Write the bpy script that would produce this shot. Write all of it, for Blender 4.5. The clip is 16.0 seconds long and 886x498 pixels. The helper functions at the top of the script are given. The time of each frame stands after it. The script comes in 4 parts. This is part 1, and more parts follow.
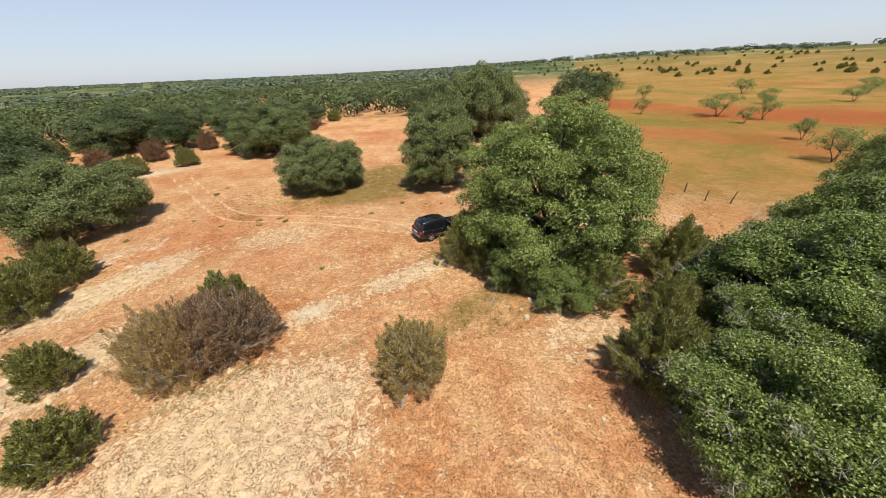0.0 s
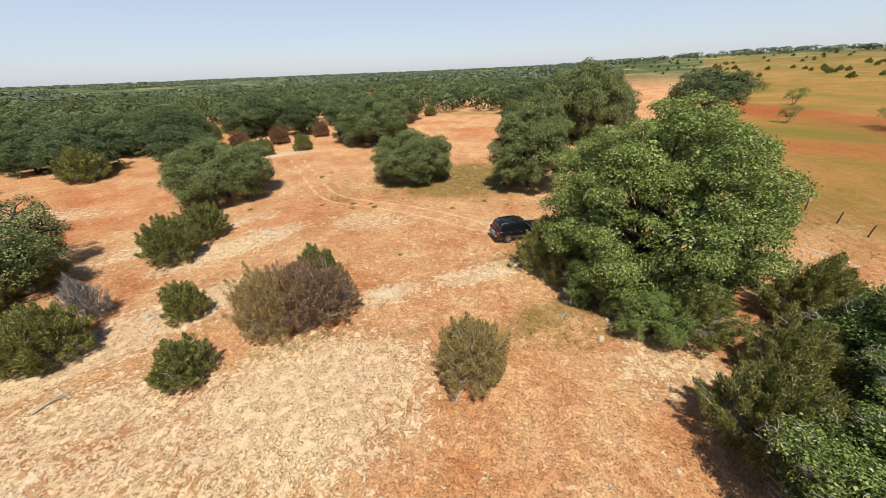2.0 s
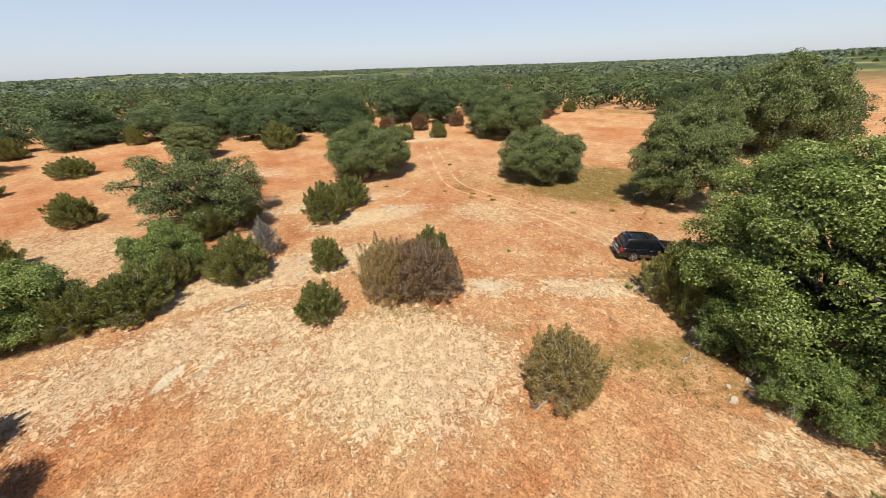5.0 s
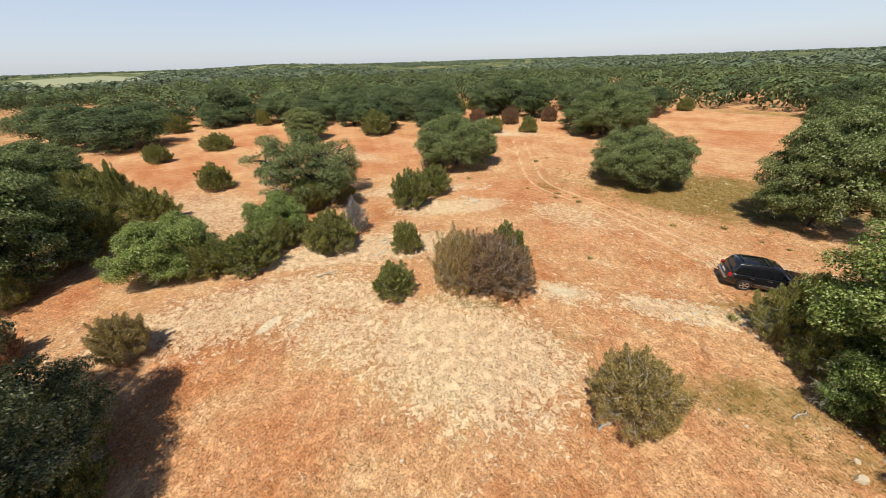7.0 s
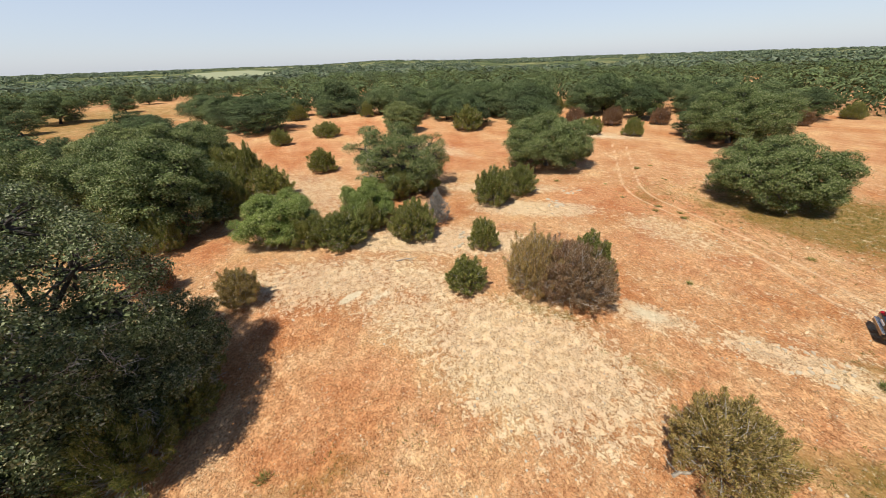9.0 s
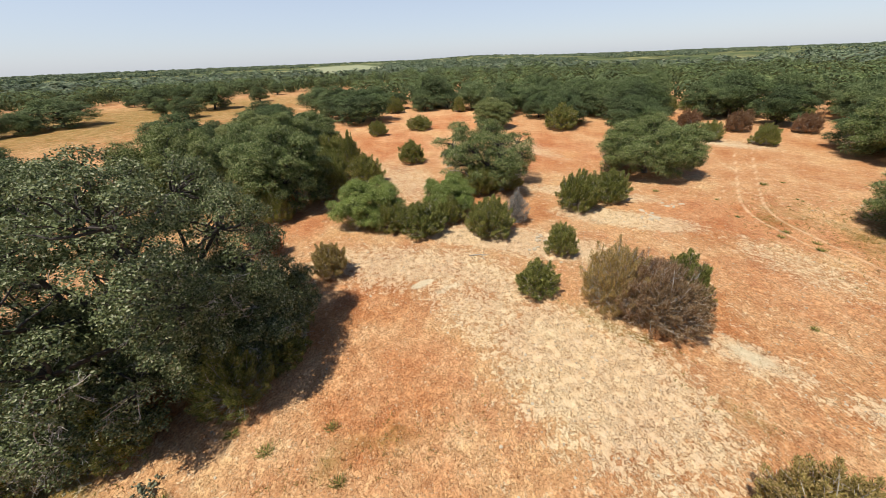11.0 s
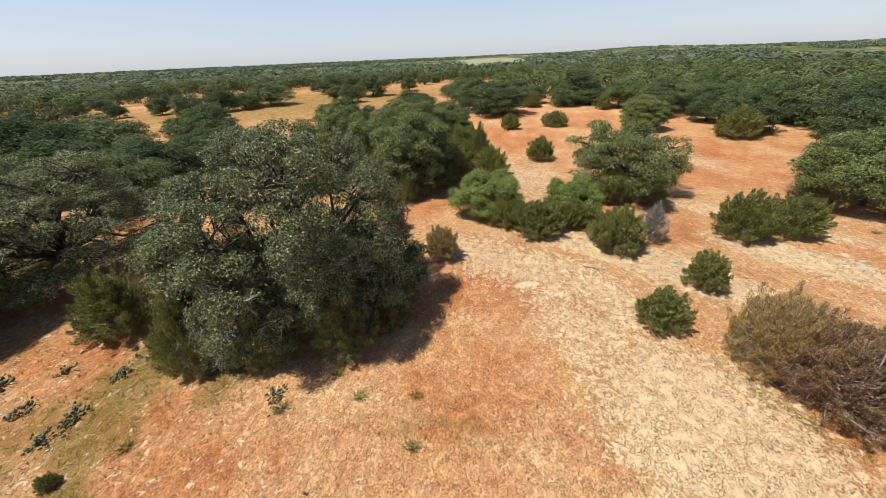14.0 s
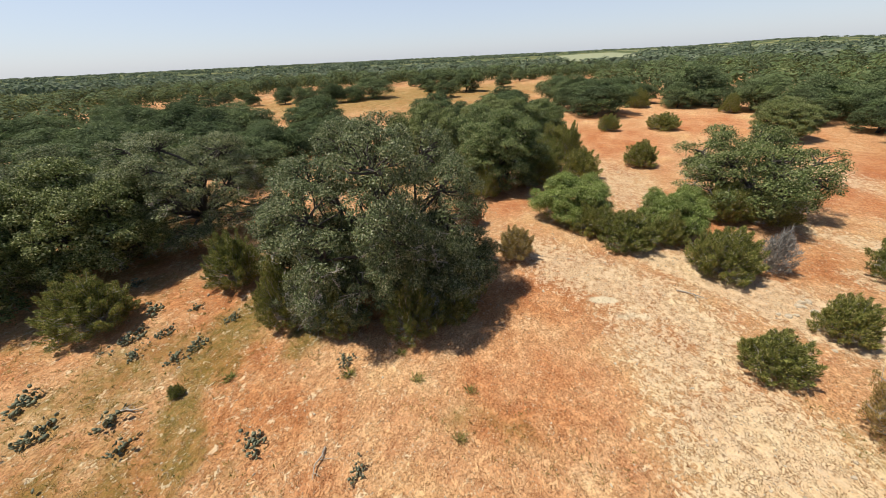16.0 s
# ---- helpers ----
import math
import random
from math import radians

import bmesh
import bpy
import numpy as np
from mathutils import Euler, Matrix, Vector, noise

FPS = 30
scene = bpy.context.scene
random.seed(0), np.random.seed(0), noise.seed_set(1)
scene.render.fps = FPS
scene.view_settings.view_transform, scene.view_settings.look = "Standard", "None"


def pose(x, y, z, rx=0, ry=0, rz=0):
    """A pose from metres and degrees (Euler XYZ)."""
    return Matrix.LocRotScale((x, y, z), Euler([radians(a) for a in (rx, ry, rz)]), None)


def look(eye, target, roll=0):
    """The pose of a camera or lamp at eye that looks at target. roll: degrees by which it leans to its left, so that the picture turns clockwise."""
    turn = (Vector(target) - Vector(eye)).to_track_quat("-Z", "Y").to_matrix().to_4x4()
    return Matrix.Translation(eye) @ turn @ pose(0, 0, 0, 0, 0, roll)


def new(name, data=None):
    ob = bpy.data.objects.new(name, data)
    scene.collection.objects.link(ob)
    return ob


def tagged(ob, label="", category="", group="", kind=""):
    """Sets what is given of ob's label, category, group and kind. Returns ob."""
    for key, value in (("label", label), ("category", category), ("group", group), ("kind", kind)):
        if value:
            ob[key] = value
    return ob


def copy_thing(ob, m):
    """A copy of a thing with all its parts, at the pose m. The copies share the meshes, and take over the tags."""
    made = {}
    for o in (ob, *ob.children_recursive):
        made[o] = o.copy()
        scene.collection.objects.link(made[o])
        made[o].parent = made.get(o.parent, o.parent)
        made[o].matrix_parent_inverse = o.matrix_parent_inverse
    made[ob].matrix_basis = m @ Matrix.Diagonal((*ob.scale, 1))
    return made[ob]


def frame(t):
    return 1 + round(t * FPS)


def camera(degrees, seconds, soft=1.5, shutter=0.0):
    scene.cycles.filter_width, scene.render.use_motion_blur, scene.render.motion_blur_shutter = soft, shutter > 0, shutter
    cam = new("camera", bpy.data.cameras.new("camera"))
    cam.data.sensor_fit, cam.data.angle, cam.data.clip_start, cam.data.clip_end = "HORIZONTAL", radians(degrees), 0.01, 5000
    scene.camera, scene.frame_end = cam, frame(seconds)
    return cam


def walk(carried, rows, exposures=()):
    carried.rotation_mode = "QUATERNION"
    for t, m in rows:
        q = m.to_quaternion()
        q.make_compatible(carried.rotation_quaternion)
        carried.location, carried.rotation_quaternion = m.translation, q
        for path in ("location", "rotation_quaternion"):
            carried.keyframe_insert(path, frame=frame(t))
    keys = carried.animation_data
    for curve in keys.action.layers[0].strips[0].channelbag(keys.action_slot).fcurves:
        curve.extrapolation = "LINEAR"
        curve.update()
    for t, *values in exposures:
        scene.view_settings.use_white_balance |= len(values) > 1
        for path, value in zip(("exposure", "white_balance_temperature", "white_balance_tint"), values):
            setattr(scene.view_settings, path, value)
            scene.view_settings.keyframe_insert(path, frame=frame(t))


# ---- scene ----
# The camera hovers about 13 m up and turns to its left.
cam = camera(108.0, 16.0, soft=0.6)
PATH = [
    (0.0, 0.000, 0.000, 12.840, 60.601, 2.275, 0.000),
    (0.5, 0.000, -0.004, 12.844, 60.673, 2.166, 3.872),
    (1.0, 0.006, 0.001, 12.850, 60.793, 2.070, 7.734),
    (1.5, 0.016, 0.009, 12.858, 60.878, 2.009, 11.662),
    (2.0, 0.022, 0.008, 12.876, 60.787, 1.975, 15.459),
    (2.5, 0.021, -0.005, 12.900, 60.617, 1.950, 19.111),
    (3.0, 0.022, -0.033, 12.930, 60.563, 1.923, 22.661),
    (3.5, 0.017, -0.073, 12.964, 60.605, 1.825, 26.379),
    (4.0, 0.011, -0.119, 12.996, 60.641, 1.706, 30.052),
    (6.5, 0.052, -0.492, 13.151, 59.647, 1.631, 48.604),
    (7.0, 0.045, -0.515, 13.149, 59.579, 1.578, 52.293),
    (7.5, 0.042, -0.546, 13.147, 59.580, 1.619, 56.109),
    (8.0, 0.051, -0.590, 13.152, 59.553, 1.667, 59.884),
    (8.5, 0.055, -0.639, 13.157, 59.540, 1.685, 63.692),
    (9.0, 0.056, -0.691, 13.158, 59.502, 1.686, 67.434),
    (11.5, 0.437, -0.858, 13.398, 59.222, 1.966, 86.029),
    (12.0, 0.417, -0.889, 13.374, 59.166, 1.942, 89.726),
    (12.5, 0.393, -0.918, 13.349, 59.088, 1.915, 93.370),
    (13.0, 0.372, -0.943, 13.329, 59.032, 1.912, 97.014),
    (13.5, 0.356, -0.965, 13.311, 59.032, 1.994, 100.631),
    (14.0, 0.356, -0.977, 13.293, 59.063, 2.117, 104.263),
    (14.5, 0.374, -0.978, 13.281, 59.105, 2.225, 107.851),
    (15.0, 0.402, -0.979, 13.280, 59.111, 2.295, 111.517),
    (15.5, 0.430, -0.978, 13.292, 59.093, 2.320, 115.238),
    (16.0, 0.455, -0.974, 13.310, 59.076, 2.380, 119.090),
]
walk(cam, [(t, pose(*p)) for t, *p in PATH])

# ---- light ----
SUN_ELEVATION = radians(64)
world = bpy.data.worlds.new("world")
scene.world = world
world.use_nodes = True
wn = world.node_tree.nodes
sky = wn.new("ShaderNodeTexSky")
sky.sky_type, sky.sun_disc = "NISHITA", False
sky.sun_elevation, sky.sun_rotation = SUN_ELEVATION, radians(155)
sky.air_density, sky.dust_density, sky.ozone_density = 1.0, 0.6, 1.0
haze = wn.new("ShaderNodeMix")
haze.data_type, haze.inputs[0].default_value, haze.inputs[7].default_value = "RGBA", 0.5, (6.1, 6.25, 6.55, 1)
world.node_tree.links.new(sky.outputs[0], haze.inputs[6])
aloft, thin = wn.new("ShaderNodeSeparateXYZ"), wn.new("ShaderNodeMapRange")
world.node_tree.links.new(wn.new("ShaderNodeTexCoord").outputs["Generated"], aloft.inputs[0])
world.node_tree.links.new(aloft.outputs[2], thin.inputs[0])
thin.inputs[1].default_value, thin.inputs[2].default_value, thin.inputs[3].default_value, thin.inputs[4].default_value = 0.1, 0.75, 0.58, 0.05
world.node_tree.links.new(thin.outputs[0], haze.inputs[0])
tint = wn.new("ShaderNodeMix")
tint.data_type, tint.blend_type, tint.inputs[0].default_value, tint.inputs[7].default_value = "RGBA", "MULTIPLY", 1.0, (0.925, 0.975, 1.085, 1)
deep, climb = wn.new("ShaderNodeMix"), wn.new("ShaderNodeMapRange")
deep.data_type, deep.inputs[7].default_value = "RGBA", (0.8, 1.25, 2.3, 1)
climb.inputs[1].default_value, climb.inputs[2].default_value, climb.inputs[4].default_value = 0.16, 0.6, 0.92
world.node_tree.links.new(aloft.outputs[2], climb.inputs[0])
world.node_tree.links.new(climb.outputs[0], deep.inputs[0])
world.node_tree.links.new(haze.outputs[2], deep.inputs[6])
world.node_tree.links.new(deep.outputs[2], tint.inputs[6])
world.node_tree.links.new(tint.outputs[2], wn["Background"].inputs[0])
wn["Background"].inputs[1].default_value = 0.113
sun = new("sun", bpy.data.lights.new("sun", "SUN"))
sun.data.energy, sun.data.angle, sun.data.color = 5.0, radians(0.53), (1.0, 0.95, 0.86)
sun.matrix_world = look((25 * math.cos(SUN_ELEVATION), -54 * math.cos(SUN_ELEVATION), 60 * math.sin(SUN_ELEVATION)), (0, 0, 0))
scene.view_settings.exposure = 0.09


# ---- materials ----
def material(name, rough=0.8, metal=0.0):
    m = bpy.data.materials.new(name)
    m.use_nodes = True
    b = m.node_tree.nodes["Principled BSDF"]
    b.inputs["Roughness"].default_value, b.inputs["Metallic"].default_value = rough, metal
    return m, m.node_tree.nodes, m.node_tree.links, b


def ramp(nodes, stops):
    r = nodes.new("ShaderNodeValToRGB")
    while len(r.color_ramp.elements) < len(stops):
        r.color_ramp.elements.new(0.5)
    for e, (p, c) in zip(r.color_ramp.elements, stops):
        e.position, e.color = p, (*c, 1)
    return r


def mixed(nodes, links, fac, a, b, mode="MIX"):
    n = nodes.new("ShaderNodeMix")
    n.data_type, n.blend_type = "RGBA", mode
    for socket, value in ((n.inputs[0], fac), (n.inputs[6], a), (n.inputs[7], b)):
        if isinstance(value, bpy.types.NodeSocket):
            links.new(value, socket)
        elif isinstance(value, (int, float)):
            socket.default_value = value
        else:
            socket.default_value = (*value, 1)
    return n.outputs[2]


def sums(nodes, links, op, a, b):
    n = nodes.new("ShaderNodeMath")
    n.operation = op
    n.inputs[2].default_value = 0.0
    for socket, value in zip(n.inputs, (a, b)):
        if isinstance(value, bpy.types.NodeSocket):
            links.new(value, socket)
        else:
            socket.default_value = value
    return n.outputs[0]


def noise_tex(nodes, links, scale, detail=4.0, rough=0.6, coords=None, distortion=0.0):
    n = nodes.new("ShaderNodeTexNoise")
    n.inputs["Scale"].default_value, n.inputs["Detail"].default_value = scale, detail
    n.inputs["Roughness"].default_value, n.inputs["Distortion"].default_value = rough, distortion
    if coords:
        links.new(coords, n.inputs["Vector"])
    return n.outputs["Fac"]


def leaf_material(name, colours, rough=0.5, through_light=0.32, tint=0.25, gloss=0.3, stands=False):
    """Foliage: each leaf takes its own colour from the ramp, each plant its own shade."""
    m, nodes, links, b = material(name, rough)
    geo, info = nodes.new("ShaderNodeNewGeometry"), nodes.new("ShaderNodeObjectInfo")
    r = ramp(nodes, colours)
    links.new(geo.outputs["Random Per Island"], r.inputs[0])
    hsv = nodes.new("ShaderNodeHueSaturation")
    links.new(r.outputs[0], hsv.inputs["Color"])
    if stands:  # neighbouring crowns differ: some darker, some fresher, a few brownish
        each = ramp(nodes, ((0.36, (0.7, 0.7, 0.75)), (0.5, (1.0, 1.0, 1.0)), (0.6, (1.2, 1.22, 1.05)), (0.68, (1.35, 1.2, 1.1))))
        links.new(noise_tex(nodes, links, 0.13, 3, 0.6, nodes.new("ShaderNodeTexCoord").outputs["Object"]), each.inputs[0])
        links.new(mixed(nodes, links, 1.0, r.outputs[0], each.outputs[0], "MULTIPLY"), hsv.inputs["Color"])
    shade = sums(nodes, links, "MULTIPLY_ADD", info.outputs["Random"], tint)
    shade.node.inputs[2].default_value = 1.0 - tint / 2
    links.new(shade, hsv.inputs["Value"])
    hue = sums(nodes, links, "MULTIPLY_ADD", info.outputs["Random"], -0.018)
    hue.node.inputs[2].default_value = 0.507
    links.new(hue, hsv.inputs["Hue"])
    links.new(hsv.outputs[0], b.inputs["Base Color"])
    b.inputs["Specular IOR Level"].default_value = gloss
    t, mix = nodes.new("ShaderNodeBsdfTranslucent"), nodes.new("ShaderNodeMixShader")
    links.new(hsv.outputs[0], t.inputs["Color"])
    mix.inputs[0].default_value = through_light
    links.new(b.outputs[0], mix.inputs[1])
    links.new(t.outputs[0], mix.inputs[2])
    links.new(mix.outputs[0], nodes["Material Output"].inputs[0])
    return m


def rough_material(name, dark, light, scale, rough=0.85, bump=0.4, metal=0.0):
    """A mottled surface between two colours, with fine relief."""
    m, nodes, links, b = material(name, rough, metal)
    at = nodes.new("ShaderNodeTexCoord").outputs["Object"]
    big, fine = noise_tex(nodes, links, scale, 5, 0.6, at), noise_tex(nodes, links, scale * 6, 4, 0.7, at)
    f = sums(nodes, links, "MULTIPLY_ADD", fine, 0.4)
    links.new(sums(nodes, links, "MULTIPLY", big, 0.6), f.node.inputs[2])
    r = ramp(nodes, ((0.3, dark), (0.7, light)))
    links.new(f, r.inputs[0])
    links.new(r.outputs[0], b.inputs["Base Color"])
    bp = nodes.new("ShaderNodeBump")
    bp.inputs["Strength"].default_value, bp.inputs["Distance"].default_value = bump, 0.02
    links.new(fine, bp.inputs["Height"])
    links.new(bp.outputs[0], b.inputs["Normal"])
    return m


def paint_material(name, colour, rough=0.4, metal=0.0, coat=0.0):
    m, nodes, links, b = material(name, rough, metal)
    at = nodes.new("ShaderNodeTexCoord").outputs["Object"]
    n = noise_tex(nodes, links, 3.0, 5, 0.7, at)
    dusty = tuple(c * 0.9 + 0.006 for c in colour)
    links.new(mixed(nodes, links, n, colour, dusty), b.inputs["Base Color"])
    b.inputs["Coat Weight"].default_value = coat
    return m


OAK_LEAF = leaf_material("oak_leaf", ((0.0, (0.045, 0.066, 0.019)), (0.5, (0.155, 0.192, 0.056)), (0.8, (0.275, 0.315, 0.105)), (1.0, (0.46, 0.47, 0.25))), 0.5, 0.22, gloss=0.2)
OAK_LEAF_BRIGHT = leaf_material("bright_oak_leaf", ((0.0, (0.055, 0.084, 0.017)), (0.5, (0.175, 0.24, 0.05)), (0.8, (0.30, 0.37, 0.10)), (1.0, (0.48, 0.51, 0.24))), 0.5, 0.24, gloss=0.2)
OAK_LEAF_GREY = leaf_material("grey_oak_leaf", ((0.0, (0.045, 0.06, 0.022)), (0.5, (0.155, 0.182, 0.068)), (0.8, (0.29, 0.315, 0.135)), (1.0, (0.52, 0.51, 0.32))), 0.5, 0.22, gloss=0.24)
WOOD_LEAF = leaf_material("wood_oak_leaf", ((0.0, (0.055, 0.08, 0.032)), (0.5, (0.122, 0.16, 0.066)), (1.0, (0.21, 0.25, 0.115))), 0.7, 0.2, 0.5, gloss=0.1, stands=True)
# remote leaves: distance haze is put into the colour, paler and bluer
HAZY_LEAF = leaf_material("hazy_wood_leaf", ((0.0, (0.095, 0.125, 0.078)), (0.5, (0.15, 0.185, 0.12)), (1.0, (0.235, 0.265, 0.17))), 0.8, 0.2, 0.5, gloss=0.05, stands=True)
CEDAR_LEAF = leaf_material("cedar_leaf", ((0.0, (0.08, 0.095, 0.024)), (0.5, (0.25, 0.265, 0.068)), (0.85, (0.40, 0.385, 0.11)), (1.0, (0.52, 0.44, 0.20))), 0.7, 0.28, gloss=0.15)
CEDAR_OLIVE = leaf_material("olive_cedar_leaf", ((0.0, (0.20, 0.16, 0.05)), (0.5, (0.44, 0.345, 0.115)), (0.8, (0.56, 0.42, 0.17)), (1.0, (0.64, 0.48, 0.28))), 0.7, 0.3, gloss=0.15)
BROWN_LEAF = leaf_material("withered_leaf", ((0.0, (0.12, 0.08, 0.045)), (0.4, (0.30, 0.195, 0.095)), (0.75, (0.44, 0.275, 0.155)), (1.0, (0.62, 0.49, 0.34))), 0.8, 0.28, gloss=0.15)
RED_LEAF = leaf_material("rusty_leaf", ((0.0, (0.17, 0.085, 0.045)), (0.6, (0.29, 0.16, 0.085)), (1.0, (0.34, 0.23, 0.12))), 0.8, 0.2, gloss=0.2)
MESQUITE_LEAF = leaf_material("mesquite_leaf", ((0.0, (0.16, 0.22, 0.06)), (0.6, (0.26, 0.33, 0.10)), (1.0, (0.36, 0.40, 0.15))), 0.6, 0.4)
GREY_LEAF = leaf_material("grey_twig_leaf", ((0.0, (0.16, 0.145, 0.12)), (0.6, (0.29, 0.265, 0.23)), (1.0, (0.40, 0.37, 0.32))), 0.8, 0.1, gloss=0.2)
GRASS = leaf_material("dry_grass", ((0.0, (0.36, 0.18, 0.08)), (0.5, (0.52, 0.32, 0.15)), (1.0, (0.66, 0.50, 0.29))), 0.8, 0.4, gloss=0.2)
GREEN_GRASS = leaf_material("green_grass", ((0.0, (0.14, 0.15, 0.03)), (0.5, (0.25, 0.23, 0.055)), (1.0, (0.38, 0.31, 0.09))), 0.8, 0.35, gloss=0.2)
PEAR = leaf_material("prickly_pear_pad", ((0.0, (0.09, 0.10, 0.06)), (0.6, (0.17, 0.18, 0.11)), (1.0, (0.34, 0.31, 0.23))), 0.6, 0.0, gloss=0.2)
BARK = rough_material("grey_bark", (0.05, 0.042, 0.035), (0.22, 0.19, 0.165), 3.0, 0.9, 0.8)
DARK_BARK = rough_material("dark_bark", (0.025, 0.02, 0.016), (0.10, 0.082, 0.068), 3.0, 0.9, 0.8)
PALE_TWIG = rough_material("bare_grey_twig", (0.32, 0.285, 0.245), (0.60, 0.55, 0.48), 5.0, 0.85, 0.3)
DEAD_WOOD = rough_material("weathered_wood", (0.25, 0.21, 0.16), (0.55, 0.48, 0.38), 6.0, 0.85, 0.5)
POST_WOOD = rough_material("fence_post_wood", (0.03, 0.024, 0.02), (0.11, 0.085, 0.065), 5.0, 0.9, 0.6)
WIRE = paint_material("rusty_wire", (0.16, 0.10, 0.07), 0.6, 0.7)


def stone_material():
    m, nodes, links, b = material("limestone", 0.9)
    at = nodes.new("ShaderNodeTexCoord").outputs["Object"]
    geo = nodes.new("ShaderNodeNewGeometry")
    r = ramp(nodes, ((0.0, (0.36, 0.25, 0.15)), (0.5, (0.56, 0.45, 0.30)), (1.0, (0.72, 0.63, 0.46))))
    links.new(geo.outputs["Random Per Island"], r.inputs[0])
    fine = noise_tex(nodes, links, 14, 4, 0.7, at)
    links.new(mixed(nodes, links, fine, r.outputs[0], (0.45, 0.36, 0.25)), b.inputs["Base Color"])
    bp = nodes.new("ShaderNodeBump")
    bp.inputs["Strength"].default_value, bp.inputs["Distance"].default_value = 0.5, 0.02
    links.new(fine, bp.inputs["Height"])
    links.new(bp.outputs[0], b.inputs["Normal"])
    return m


STONE = stone_material()


def ground_material():
    """Orange soil with limestone flakes, dry and green grass and red bare earth, spread by the sheet's own fields."""
    m, nodes, links, b = material("rangeland", 0.95)
    b.inputs["Specular IOR Level"].default_value = 0.15
    at = nodes.new("ShaderNodeTexCoord").outputs["Object"]

    def field(name):
        a = nodes.new("ShaderNodeAttribute")
        a.attribute_name = name
        return a.outputs["Fac"]

    def step(value, low, high):
        n = nodes.new("ShaderNodeMapRange")
        n.interpolation_type = "SMOOTHSTEP"
        links.new(value, n.inputs[0])
        n.inputs[1].default_value, n.inputs[2].default_value = low, high
        return n.outputs[0]

    # soil
    mid = noise_tex(nodes, links, 0.35, 6, 0.65, at)
    grain = noise_tex(nodes, links, 9.0, 4, 0.75, at)
    r = ramp(nodes, ((0.3, (0.455, 0.217, 0.102)), (0.5, (0.53, 0.294, 0.142)), (0.7, (0.58, 0.368, 0.198))))
    links.new(mid, r.inputs[0])
    # pale grain, and small shadows of tufts and stones darkened into the soil
    shadow_speck = ramp(nodes, ((0.35, (0.55, 0.43, 0.34)), (0.48, (1.0, 1.0, 1.0)), (0.72, (1.35, 1.35, 1.3))))
    links.new(grain, shadow_speck.inputs[0])
    soil = mixed(nodes, links, 0.85, r.outputs[0], shadow_speck.outputs[0], "MULTIPLY")
    # a crazed crust: pale cells about a foot wide with darker brown gaps between them
    warp = nodes.new("ShaderNodeTexNoise")
    warp.inputs["Scale"].default_value, warp.inputs["Detail"].default_value = 2.6, 3.0
    links.new(at, warp.inputs["Vector"])
    shift, bent = nodes.new("ShaderNodeVectorMath"), nodes.new("ShaderNodeVectorMath")
    shift.operation = "SCALE"
    shift.inputs["Scale"].default_value = 0.9
    links.new(warp.outputs["Color"], shift.inputs[0])
    links.new(at, bent.inputs[0])
    links.new(shift.outputs[0], bent.inputs[1])

    def cells(scale, feature, output):
        v = nodes.new("ShaderNodeTexVoronoi")
        v.feature, v.voronoi_dimensions = feature, "2D"
        v.inputs["Scale"].default_value = scale
        links.new(bent.outputs[0], v.inputs["Vector"])
        return v.outputs[output]

    crack = step(sums(nodes, links, "ADD", cells(6.6, "DISTANCE_TO_EDGE", "Distance"), sums(nodes, links, "MULTIPLY", grain, 0.3)), 0.1, 0.3)
    gap = sums(nodes, links, "MAXIMUM", crack, step(noise_tex(nodes, links, 1.9, 4, 0.6, at), 0.42, 0.62))
    apart = nodes.new("ShaderNodeSeparateColor")
    links.new(cells(6.6, "F1", "Color"), apart.inputs[0])
    lot = apart.outputs[0]
    each = ramp(nodes, ((0.0, (1.0, 0.94, 0.88)), (0.5, (1.16, 1.14, 1.12)), (1.0, (1.38, 1.46, 1.46))))
    links.new(lot, each.inputs[0])
    soil = mixed(nodes, links, 1.0, soil, each.outputs[0], "MULTIPLY")
    dark = mixed(nodes, links, 1.0, soil, (0.76, 0.67, 0.59), "MULTIPLY")
    soil = mixed(nodes, links, gap, dark, soil)
    # rosier bare soil where little grows
    rosy = step(sums(nodes, links, "ADD", field("rosy"), sums(nodes, links, "MULTIPLY_ADD", noise_tex(nodes, links, 0.22, 5, 0.7, at), 0.7)), 0.5, 1.0)
    soil = mixed(nodes, links, rosy, soil, mixed(nodes, links, 1.0, soil, (0.96, 0.84, 0.80), "MULTIPLY"))
    wide = ramp(nodes, ((0.38, (0.86, 0.70, 0.58)), (0.52, (1.0, 1.0, 1.0)), (0.66, (1.04, 1.08, 1.0))))
    links.new(noise_tex(nodes, links, 0.09, 5, 0.65, at), wide.inputs[0])
    soil = mixed(nodes, links, 1.0, soil, wide.outputs[0], "MULTIPLY")
    # grass
    gn = noise_tex(nodes, links, 0.5, 6, 0.75, at)
    green_f = step(sums(nodes, links, "ADD", field("green"), sums(nodes, links, "MULTIPLY_ADD", gn, 1.4)), 0.98, 1.55)
    gr = ramp(nodes, ((0.33, (0.11, 0.105, 0.018)), (0.5, (0.215, 0.15, 0.03)), (0.64, (0.37, 0.195, 0.058))))
    links.new(noise_tex(nodes, links, 2.5, 5, 0.8, at), gr.inputs[0])
    soil = mixed(nodes, links, sums(nodes, links, "MULTIPLY", green_f, 0.85), soil, gr.outputs[0])
    # open pasture: yellow-green grass, mottled with tan
    pr = ramp(nodes, ((0.34, (0.19, 0.17, 0.026)), (0.45, (0.27, 0.185, 0.034)), (0.53, (0.38, 0.20, 0.05)), (0.64, (0.46, 0.245, 0.08))))
